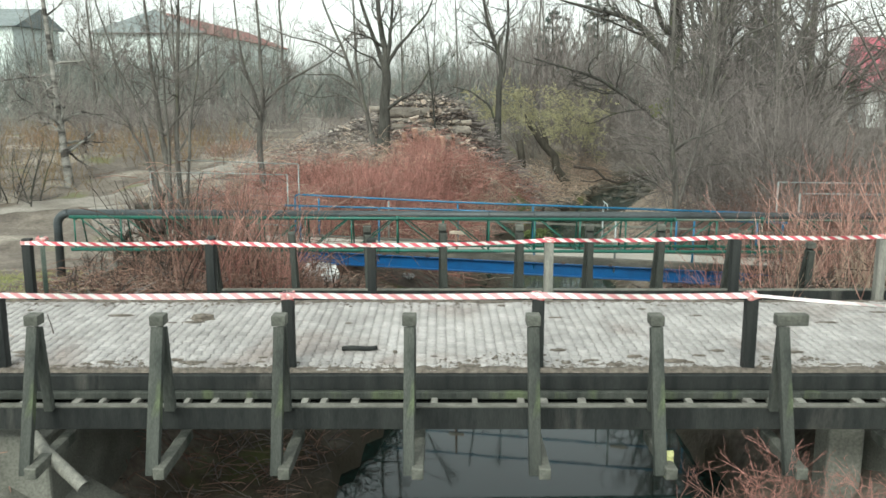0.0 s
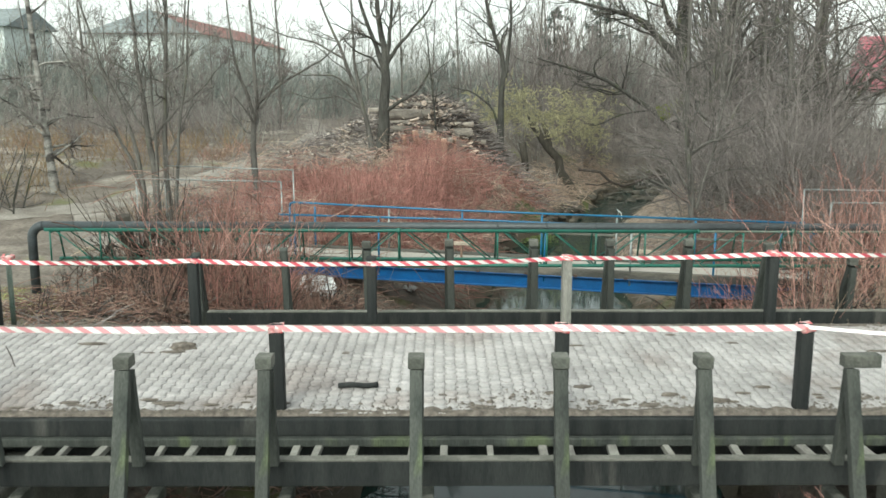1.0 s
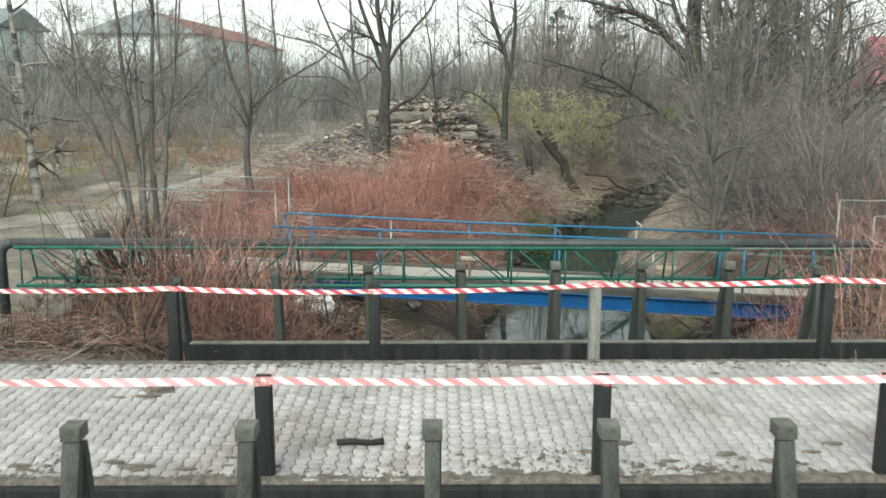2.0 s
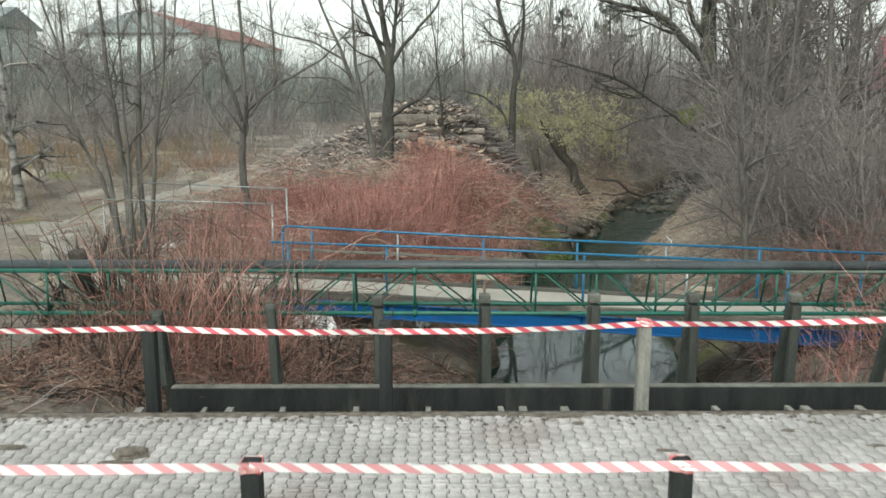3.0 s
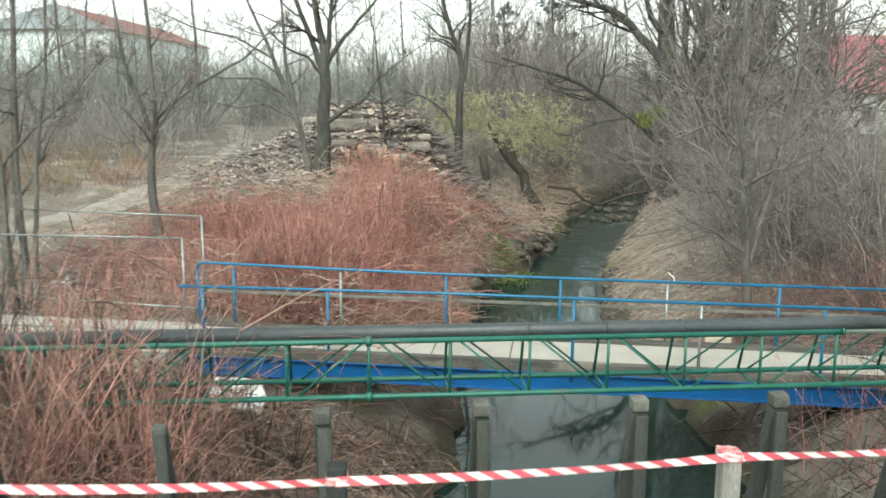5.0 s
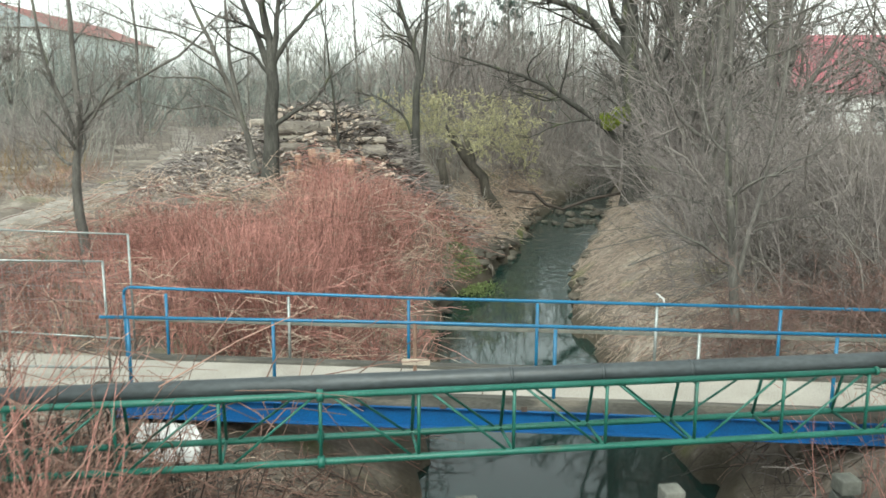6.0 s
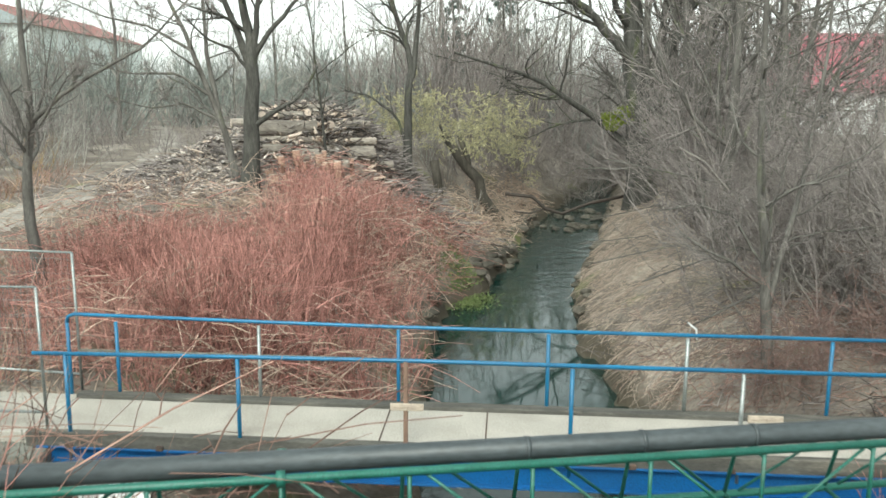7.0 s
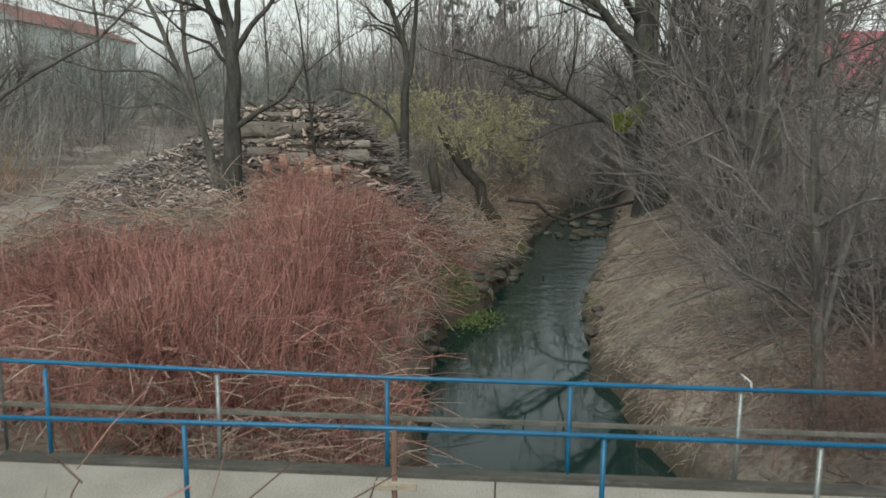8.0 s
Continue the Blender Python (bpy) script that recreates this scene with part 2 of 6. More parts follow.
M_WINDOW = material("window_pane", (0.05, 0.07, 0.08), (0.03, 0.045, 0.05), 1.0, 0.1, fine=4, bump=0, spec=0.6)


def tape_material(name, pale, red):
    m = bpy.data.materials.new(name)
    m.use_nodes = True
    n, l = m.node_tree.nodes, m.node_tree.links
    b = n["Principled BSDF"]
    b.inputs["Roughness"].default_value = 0.35
    tc = n.new("ShaderNodeTexCoord")
    sep = n.new("ShaderNodeSeparateXYZ")
    l.new(tc.outputs["UV"], sep.inputs[0])
    add = n.new("ShaderNodeMath")
    add.operation = "ADD"
    l.new(sep.outputs["X"], add.inputs[0])
    l.new(sep.outputs["Y"], add.inputs[1])
    fr = n.new("ShaderNodeMath")
    fr.operation = "FRACT"
    l.new(add.outputs[0], fr.inputs[0])
    gt = n.new("ShaderNodeMapRange")
    gt.inputs["From Min"].default_value, gt.inputs["From Max"].default_value = 0.48, 0.52
    l.new(fr.outputs[0], gt.inputs["Value"])
    mx = n.new("ShaderNodeMix")
    mx.data_type = "RGBA"
    mx.inputs[6].default_value = (*pale, 1)
    mx.inputs[7].default_value = (*red, 1)
    l.new(gt.outputs[0], mx.inputs[0])
    l.new(mx.outputs[2], b.inputs["Base Color"])
    return m


def water_material():
    m = bpy.data.materials.new("stream_water")
    m.use_nodes = True
    n, l = m.node_tree.nodes, m.node_tree.links
    b = n["Principled BSDF"]
    b.inputs["Base Color"].default_value = (0.009, 0.030, 0.025, 1)
    b.inputs["Roughness"].default_value = 0.04
    b.inputs["IOR"].default_value = 1.5
    b.inputs["Specular IOR Level"].default_value = 0.5
    geo = n.new("ShaderNodeNewGeometry")
    nz = n.new("ShaderNodeTexNoise")
    nz.inputs["Scale"].default_value, nz.inputs["Detail"].default_value = 1.6, 4.0
    l.new(geo.outputs["Position"], nz.inputs["Vector"])
    # riffles upstream of the pool
    sep = n.new("ShaderNodeSeparateXYZ")
    l.new(geo.outputs["Position"], sep.inputs[0])
    mr = n.new("ShaderNodeMapRange")
    mr.inputs["From Min"].default_value, mr.inputs["From Max"].default_value = 37.0, 41.0
    mr.inputs["To Min"].default_value, mr.inputs["To Max"].default_value = 0.008, 0.5
    l.new(sep.outputs["Y"], mr.inputs["Value"])
    bp = n.new("ShaderNodeBump")
    bp.inputs["Distance"].default_value = 0.1
    l.new(mr.outputs[0], bp.inputs["Strength"])
    l.new(nz.outputs["Fac"], bp.inputs["Height"])
    l.new(bp.outputs[0], b.inputs["Normal"])
    return m


M_TAPE = tape_material("barrier_tape", (0.80, 0.77, 0.74), (0.60, 0.10, 0.13))
M_TAPE_FADED = tape_material("faded_barrier_tape", (0.90, 0.87, 0.85), (0.76, 0.36, 0.38))
M_TAPE_PALE = tape_material("bleached_barrier_tape", (0.90, 0.88, 0.87), (0.86, 0.70, 0.70))
M_WATER = water_material()

# ---------------------------------------------------------------- builders


def raw_mesh(name, verts, quads, mat, smooth=False):
    me = bpy.data.meshes.new(name)
    v = np.asarray(verts, dtype=np.float32)
    q = np.asarray(quads, dtype=np.int32)
    k = q.shape[1]
    me.vertices.add(len(v))
    me.vertices.foreach_set("co", v.ravel())
    me.loops.add(q.size)
    me.loops.foreach_set("vertex_index", q.ravel())
    me.polygons.add(len(q))
    me.polygons.foreach_set("loop_start", np.arange(0, q.size, k, dtype=np.int32))
    if smooth:
        me.polygons.foreach_set("use_smooth", np.ones(len(q), dtype=bool))
    me.update(calc_edges=True)
    me.materials.append(mat)
    return me


def under(ob, parent, label=""):
    if parent is not None:
        ob.parent = parent
    if label:
        ob["label"] = label
    return ob


def part(name, bm, mat, parent, label=""):
    me = bpy.data.meshes.new(name)
    bm.to_mesh(me)
    bm.free()
    me.materials.append(mat)
    return under(new(name, me), parent, label)


def thing(name, at, label, category, group="", kind="", turn=0.0):
    e = new(name)
    e.matrix_basis = pose(*at, 0, 0, turn)
    return tagged(e, label, category, group, kind)


def box_bm(size, centre=(0, 0, 0), bevel=0.01, m=None, bm=None):
    own = bmesh.new()
    bmesh.ops.create_cube(own, size=1)
    for v in own.verts:
        v.co = Vector((v.co.x * size[0], v.co.y * size[1], v.co.z * size[2]))
    if bevel:
        bmesh.ops.bevel(own, geom=own.edges[:], offset=bevel, segments=2, affect="EDGES", profile=0.5)
    mat = Matrix.Translation(centre) @ (m if m else Matrix())
    bmesh.ops.transform(own, matrix=mat, verts=own.verts)
    if bm is None:
        return own
    tmp = bpy.data.meshes.new("tmp")
    own.to_mesh(tmp)
    own.free()
    bm.from_mesh(tmp)
    bpy.data.meshes.remove(tmp)
    return bm


def strut_bm(a, b, width, depth, bevel=0.008, up=(1, 0, 0)):
    """A squared timber from a to b; its width lies along up."""
    a, b = Vector(a), Vector(b)
    z = (b - a).normalized()
    x = (Vector(up) - Vector(up).dot(z) * z).normalized()
    y = z.cross(x)
    m = Matrix((x, y, z)).transposed().to_4x4()
    return box_bm((width, depth, (b - a).length), (a + b) / 2, bevel, m)


def tube_arrays(P, R, s):
    """Rings round many polylines at once. P (n, k, 3), R (n, k)."""
    n, k, _ = P.shape
    T = np.empty_like(P)
    T[:, 1:-1] = P[:, 2:] - P[:, :-2]
    T[:, 0], T[:, -1] = P[:, 1] - P[:, 0], P[:, -1] - P[:, -2]
    T /= np.linalg.norm(T, axis=2, keepdims=True) + 1e-9
    main = P[:, -1] - P[:, 0]
    ref = np.where((np.abs(main[:, 2]) > 0.7 * np.linalg.norm(main, axis=1))[:, None], np.array([1.0, 0, 0]), np.array([0, 0, 1.0]))[:, None, :]
    A = np.cross(T, np.broadcast_to(ref, T.shape))
    A /= np.linalg.norm(A, axis=2, keepdims=True) + 1e-9
    B = np.cross(T, A)
    ang = np.arange(s) * 2 * np.pi / s
    ring = P[:, :, None, :] + R[:, :, None, None] * (np.cos(ang)[None, None, :, None] * A[:, :, None, :] + np.sin(ang)[None, None, :, None] * B[:, :, None, :])
    verts = ring.reshape(-1, 3)
    base = np.arange(n)[:, None, None] * k * s + np.arange(k - 1)[None, :, None] * s
    j = np.arange(s)[None, None, :]
    a = base + j
    b = base + (j + 1) % s
    quads = np.stack([a, b, b + s, a + s], axis=-1).reshape(-1, 4)
    return verts, quads


def tubes_mesh(name, sets, mat, smooth=True):
    """sets: list of (P, R, sides), all in one mesh."""
    vs, qs, off = [], [], 0
    for P, R, s in sets:
        if len(P) == 0:
            continue
        v, q = tube_arrays(P, R, s)
        vs.append(v)
        qs.append(q + off)
        off += len(v)
    return raw_mesh(name, np.concatenate(vs), np.concatenate(qs), mat, smooth)


def pipe_part(name, pts, r, mat, parent, label="", sides=12, capped=True):
    P = np.array([pts], dtype=float)
    v, q = tube_arrays(P, np.full(P.shape[:2], r), sides)
    bm = bmesh.new()
    bv = [bm.verts.new(c) for c in v]
    for f in q:
        bm.faces.new([bv[i] for i in f]).smooth = True
    if capped:
        bm.faces.new(bv[:sides])
        bm.faces.new(bv[-sides:][::-1])
    bmesh.ops.recalc_face_normals(bm, faces=bm.faces)
    return part(name, bm, mat, parent, label)


def unit(a):
    return a / (np.linalg.norm(a, axis=-1, keepdims=True) + 1e-9)


def sprout(rng, P, R, per, t_range, angle, ratio, k, wander, rise, thin=0.6, tip=0.3, cap=9.0, least=0.003):
    """Children of many branches at once."""
    n, kk, _ = P.shape
    idx = np.repeat(np.arange(n), per)
    m = len(idx)
    t = rng.uniform(*t_range, m)
    f = t * (kk - 1)
    i = np.minimum(f.astype(int), kk - 2)
    w = (f - i)[:, None]
    pos = P[idx, i] * (1 - w) + P[idx, i + 1] * w
    tan = unit(P[idx, i + 1] - P[idx, i])
    rad = R[idx, i] * (1 - w[:, 0]) + R[idx, i + 1] * w[:, 0]
    q = rng.normal(size=(m, 3))
    q = unit(q - (q * tan).sum(1, keepdims=True) * tan)
    an = np.radians(rng.uniform(*angle, m))[:, None]
    d = unit(tan * np.cos(an) + q * np.sin(an))
    plen = np.linalg.norm(np.diff(P, axis=1), axis=2).sum(1)[idx]
    length = np.minimum(plen * rng.uniform(*ratio, m) * (1.15 - 0.6 * t), cap)
    out = np.empty((m, k, 3))
    out[:, 0] = pos
    step = (length / (k - 1))[:, None]
    for j in range(1, k):
        d = unit(d + rng.normal(size=(m, 3)) * wander + np.array([0, 0, rise]))
        out[:, j] = out[:, j - 1] + d * step
    r0 = np.maximum(rad * thin, least)
    rr = r0[:, None] * np.linspace(1, tip, k)[None, :]
    return out, np.maximum(rr, least * 0.7)


def stem_line(rng, pts, k, jitter):
    """A wandering line through a few control points."""
    pts = np.array(pts, dtype=float)
    s = np.linspace(0, 1, len(pts))
    tt = np.linspace(0, 1, k)
    out = np.stack([np.interp(tt, s, pts[:, c]) for c in range(3)], axis=1)
    out[1:] += rng.normal(size=(k - 1, 3)) * jitter * np.array([1, 1, 0.3])
    return out


def tree(name, at, stems, seed, label, bark=M_BARK, twig=M_TWIG, limbs=7, limb_ratio=(0.3, 0.5), limb_angle=(30, 65), density=1.0, rise=0.10,
         first=0.35, group="bare trees", category="tree", far=False, fine=0.0045):
    """stems: list of (control points from the base, base radius, top radius). A far tree has fewer, stouter twigs."""
    rng = np.random.default_rng(seed)
    e = thing(name, at, label, category, group)
    P0, R0 = [], []
    for pts, ra, rb in stems:
        line = stem_line(rng, pts, 12, 0.032 * max(0.5, ra * 2.5))
        P0.append(line)
        R0.append(np.linspace(ra, rb, 12) * np.concatenate([[1.35, 1.08] if pts[0][2] < 0.1 else [1.0, 1.0], np.ones(10)]))
    P0, R0 = np.array(P0), np.array(R0)
    trunks = [under(new("trunk", tubes_mesh("trunk", [(P0[a:a + 1], R0[a:a + 1], 9)], bark)), e) for a in range(len(P0))]
    P1, R1 = sprout(rng, P0, R0, limbs, (first, 0.97), limb_angle, limb_ratio, 8, 0.2, rise, 0.45, 0.25)
    n2 = max(3, int(6 * density)) if not far else 5
    P2, R2 = sprout(rng, P1, R1, n2, (0.2, 0.98), (25, 60), (0.3, 0.6), 6 if not far else 4, 0.22, rise * 0.8, 0.55, 0.3, least=0.012 if far else max(0.006, fine))
    n3 = max(3, int(6 * density)) if not far else 4
    P3, R3 = sprout(rng, P2, R2, n3, (0.15, 1.0), (20, 60), (0.35, 0.7), 4 if not far else 3, 0.22, rise * 0.5, 0.6, 0.4, least=0.012 if far else max(0.005, fine))
    if far:
        sets = [(P1, R1, 5), (P2, R2, 3), (P3, R3, 3)]
    else:
        for a in range(len(P1)):
            under(new("limb", tubes_mesh("limb", [(P1[a:a + 1], R1[a:a + 1], 6), (P2[a * n2:(a + 1) * n2], R2[a * n2:(a + 1) * n2], 4)], bark)), trunks[a // limbs])
        P4, R4 = sprout(rng, P3, R3, 2, (0.2, 1.0), (20, 55), (0.4, 0.8), 3, 0.2, 0.02, 0.7, 0.5, least=fine)
        sets = [(P3, R3, 3), (P4, R4, 3)]
    tagged(under(new("crown", tubes_mesh("crown", sets, twig)), e), kind="stuff")
    return e


def shrub(name, at, seed, label, stems=14, height=4.0, spread=1.2, lean=0.25, r=0.03, mat=M_TWIG, density=1.0, group="bare shrubs", twig=None, bud=None, low=0.1, fine=0.0065, wander=0.24):
    rng = np.random.default_rng(seed)
    e = thing(name, at, label, "shrub", group)
    base = np.zeros((stems, 3))
    base[:, :2] = rng.normal(size=(stems, 2)) * spread * 0.35
    base[:, 2] = -0.3
    d = unit(np.stack([rng.normal(size=stems) * lean, rng.normal(size=stems) * lean, np.ones(stems)], axis=1))
    L = height * rng.uniform(0.55, 1.1, stems)
    P = np.empty((stems, 8, 3))
    P[:, 0] = base
    for j in range(1, 8):
        d = unit(d + rng.normal(size=(stems, 3)) * wander + np.array([0, 0, 0.04]))
        P[:, j] = P[:, j - 1] + d * (L / 7)[:, None]
    R = (r * rng.uniform(0.6, 1.2, stems))[:, None] * np.linspace(1, 0.25, 8)[None, :]
    n1 = int(7 * density)
    P1, R1 = sprout(rng, P, R, n1, (low, 0.98), (30, 95), (0.22, 0.48), 5, wander * 1.25, 0.03, 0.55, 0.3, least=fine * 1.08)
    P2, R2 = sprout(rng, P1, R1, int(5 * density), (0.1, 1.0), (20, 75), (0.35, 0.8), 4, 0.26, 0.02, 0.6, 0.4, least=fine)
    for a in range(stems):
        under(new("stem", tubes_mesh("stem", [(P[a:a + 1], R[a:a + 1], 5), (P1[a * n1:(a + 1) * n1], R1[a * n1:(a + 1) * n1], 4)], mat)), e)
    tagged(under(new("crown", tubes_mesh("crown", [(P2, R2, 3)], twig or mat)), e), kind="stuff")
    if bud is not None:
        P3, R3 = sprout(rng, P2, R2, 14, (0.1, 1.0), (20, 80), (0.08, 0.2), 2, 0.2, 0.0, 1.0, 0.6, least=0.0125)
        tagged(under(new("bud_cover", tubes_mesh("bud_cover", [(P3, R3 * 1.6, 3)], bud)), e), kind="stuff")
    return e


# ---------------------------------------------------------------- ground, stream
WATER_Z = -3.1
EDGE_Y = [-80, 8, 14, 20, 25, 30, 34.6, 38.4, 39.8, 45, 52.5, 68, 90, 130, 400]
EDGE_L = [-6, -2.6, -1.8, -0.2, 0.7, 1.5, 2.2, 3.1, 4.4, 6.5, 9.0, 16.6, 23, 31, 80]
EDGE_R = [3, 4.2, 4.6, 5.2, 5.6, 5.6, 6.1, 7.1, 7.4, 9.6, 12.6, 18.3, 25, 33, 82]
waves = [(np.random.default_rng(i).uniform(-1, 1, 2), np.random.default_rng(i + 50).uniform(0, 6.28)) for i in range(14)]


def rough_field(x, y, size):
    out = np.zeros_like(x, dtype=float)
    for i, (d, p) in enumerate(waves):
        f = (1 + i * 0.55) / size
        out += np.sin((x * d[0] + y * d[1]) * f * 2.2 + p + 1.3 * np.sin((x * d[1] - y * d[0]) * f + p)) / (1 + i * 0.35)
    return out / 3.5


def path_mask(x, y):
    d = np.abs(x - np.interp(y, [24, 29, 32, 38, 46, 60, 80], [-34, -18, -12, -8.5, -7, -8, -12])) * np.interp(y, [24, 29, 32, 38, 46], [0.35, 0.4, 0.6, 0.9, 1.0])
    return (1 - np.clip((d - 1.3) / 0.9, 0, 1)) * (y > 24)


def ground_z(x, y):
    x, y = np.asarray(x, dtype=float), np.asarray(y, dtype=float)
    el = np.interp(y, EDGE_Y, EDGE_L) + 0.25 * rough_field(x * 0 + y, y * 0.6, 1.5)
    er = np.interp(y, EDGE_Y, EDGE_R) + 0.25 * rough_field(y * 0.7, y, 1.7)
    lv = np.interp(y, [-50, 17, 22, 28, 34, 39, 50, 80, 300], [-0.3, -0.3, -1.0, -1.0, -0.4, 0.25, 0.4, 0.4, 2.0])
    rv = np.interp(y, [-50, 17, 21, 28, 36, 48, 80, 300], [-0.3, -0.3, -1.0, -1.0, -1.2, -0.9, -0.6, 2.0])
    lv = lv + np.clip((-x - 12) / 30, 0, 1) * 0.6
    wl_ = np.interp(y, [0, 19, 21.5, 25.5, 28.5, 45, 60], [3.5, 4.5, 7.5, 7.5, 4.2, 6.0, 6.2])
    wr_ = np.interp(y, [0, 20, 30, 45, 60], [3.0, 3.2, 4.0, 4.5, 5.0])
    dl, dr = el - x, x - er
    sl, sr = np.clip(dl / wl_, 0, 1), np.clip(dr / wr_, 0, 1)
    gentle = np.interp(y, [40, 45, 60, 70], [0, 1, 1, 0])
    rise_l = (1 - gentle) * sl * (2 - sl) + gentle * sl ** 1.6
    shelf = np.interp(y, [6, 15.2, 17.5, 30], [1, 1, 0, 0])
    zl = WATER_Z + (lv - WATER_Z) * (0.10 * (dl > 0) + 0.9 * ((1 - shelf) * rise_l + shelf * np.clip((dl - 1.6) / 2.2, 0, 1) ** 2))
    zr = WATER_Z + (rv - WATER_Z) * (0.10 * (dr > 0) + 0.9 * sr * (2 - sr))
    z = np.where(dl > 0, zl, np.where(dr > 0, zr, WATER_Z - 0.45))
    land = np.clip(np.maximum(dl, dr) / 1.5, 0, 1) * (1 - 0.85 * path_mask(x, y))
    z = z + land * (0.10 * rough_field(x, y, 1.8) + 0.04 * rough_field(y, x, 0.6))
    return z


def gz(x, y):
    return float(ground_z(np.array([x]), np.array([y]))[0])


def axis(lo, hi, step, out):
    inner = np.arange(lo, hi, step)
    grow_ = np.cumsum(step * 1.28 ** np.arange(1, 40))
    grow_ = grow_[grow_ < out]
    return np.concatenate([lo - grow_[::-1], inner, inner[-1] + grow_])


def sheet(name, xs, ys, zfun, mat):
    X, Y = np.meshgrid(xs, ys)
    Z = zfun(X, Y)
    v = np.stack([X, Y, Z], axis=-1).reshape(-1, 3)
    ny, nx = X.shape
    a = (np.arange(ny - 1)[:, None] * nx + np.arange(nx - 1)[None, :]).ravel()
    q = np.stack([a, a + 1, a + nx + 1, a + nx], axis=-1)
    return raw_mesh(name, v, q, mat, True)


ground = tagged(new("ground", sheet("ground", axis(-22, 26, 0.3, 3000), axis(6, 74, 0.33, 3000), ground_z, M_GROUND)),
                "brown leaf-littered ground with banks sloping to a stream", "ground", kind="structure")
wy = np.concatenate([np.arange(-30, 80, 1.0), np.arange(80, 140, 6)])
wxl, wxr = np.interp(wy, EDGE_Y, EDGE_L) - 1.2, np.interp(wy, EDGE_Y, EDGE_R) + 1.2
wv = np.concatenate([np.stack([wxl, wy, wy * 0 + WATER_Z], 1), np.stack([wxr, wy, wy * 0 + WATER_Z], 1)])
wn_ = len(wy)
wq = [(i, i + wn_, i + wn_ + 1, i + 1) for i in range(wn_ - 1)]
tagged(new("water", raw_mesh("water", wv, wq, M_WATER)), "still dark green stream water mirroring the sky", "water", kind="structure")


def strip(name, line, width, lift, mat, label, category="path"):
    """A band laid on the ground along a line of places."""
    pts = np.array(line, dtype=float)
    s = np.concatenate([[0], np.cumsum(np.linalg.norm(np.diff(pts, axis=0), axis=1))])
    ss = np.arange(0, s[-1], 0.25)
    c = np.stack([np.interp(ss, s, pts[:, 0]), np.interp(ss, s, pts[:, 1])], 1)
    t = unit(np.gradient(c, axis=0))
    nrm = np.stack([-t[:, 1], t[:, 0]], 1)
    cols = 15
    vs = []
    for j in range(cols):
        o = (j / (cols - 1) - 0.5) * width
        o = o * (1 + 0.3 * rough_field(ss, ss * 0 + (j > cols / 2) * 7.0, 0.9) + 0.2 * rough_field(ss, ss * 0 + (j > cols / 2) * 3.0, 0.25))
        p = c + nrm * (np.asarray(o).reshape(-1, 1))
        vs.append(np.stack([p[:, 0], p[:, 1], ground_z(p[:, 0], p[:, 1]) + lift], 1))
    V = np.stack(vs, 1).reshape(-1, 3)
    m_ = len(ss)
    q = [(i * cols + j, i * cols + j + 1, (i + 1) * cols + j + 1, (i + 1) * cols + j) for i in range(m_ - 1) for j in range(cols - 1)]
    return tagged(new(name, raw_mesh(name, V, q, mat, True)), label, category, kind="structure")


strip("path_dirt", [(-33, 24.3), (-18, 29), (-12, 32), (-8.5, 38), (-7.0, 46), (-8, 60), (-12, 80)], 1.5, 0.016, M_PATH, "pale trodden dirt track between bare trees")
strip("path_approach", [(-9.0, 26.3), (-10.5, 28.2), (-11.8, 31.0)], 1.2, 0.02, M_PATH, "pale concrete approach to the footbridge")

# ---------------------------------------------------------------- road bridge with block paving
bridge = thing("road_bridge", (0, 0, 0), "weathered timber-edged bridge paved with grey concrete blocks over a stream", "bridge", kind="structure")
X0, X1, Y0, Y1 = -9.5, 10.0, 11.0, 14.72
deck = part("deck_slab", box_bm((X1 - X0, Y1 - Y0, 0.3), ((X0 + X1) / 2, (Y0 + Y1) / 2, -0.20), 0.02), M_SAND, bridge, "sand bed and slab under the paving")
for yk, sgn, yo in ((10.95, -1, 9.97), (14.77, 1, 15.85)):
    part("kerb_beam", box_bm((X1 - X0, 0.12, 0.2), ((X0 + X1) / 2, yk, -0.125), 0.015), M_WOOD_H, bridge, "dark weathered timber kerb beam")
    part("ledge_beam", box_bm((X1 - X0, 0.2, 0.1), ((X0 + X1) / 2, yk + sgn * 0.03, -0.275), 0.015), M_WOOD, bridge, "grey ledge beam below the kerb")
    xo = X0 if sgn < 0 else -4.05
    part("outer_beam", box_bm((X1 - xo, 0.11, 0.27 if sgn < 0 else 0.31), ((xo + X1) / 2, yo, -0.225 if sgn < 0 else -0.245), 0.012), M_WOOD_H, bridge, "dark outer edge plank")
    # Added strip: the beam's bright upper edge, put in as paler timber.
    part("edge_strip", box_bm((X1 - xo - 0.02, 0.115, 0.022), ((xo + X1) / 2 + 0.01, yo, -0.078), 0.006), M_WOOD_TOP, bridge, "thin paler strip added for the plank's bright top edge")
    rt = random.Random(5 + sgn)
    for i, xt in enumerate(np.arange(-8.2, 9.0, 0.71 if sgn < 0 else 0.93)):
        if sgn > 0 and xt < -5:
            continue
        for extra in ((0.0,), (0.0, 0.27))[i % 2 if sgn < 0 else int(i % 4 == 1)]:
            xx = xt + extra + rt.uniform(-0.08, 0.08)
            part("tie", box_bm((rt.uniform(0.06, 0.11), abs(yo - yk) - 0.02, 0.07), (xx, (yk - sgn * 0.1 + yo) / 2, -0.335 if sgn < 0 else -0.365), 0.01, pose(0, 0, 0, 0, 0, rt.uniform(-4, 4))), M_TIE, bridge, "pale weathered tie timber")
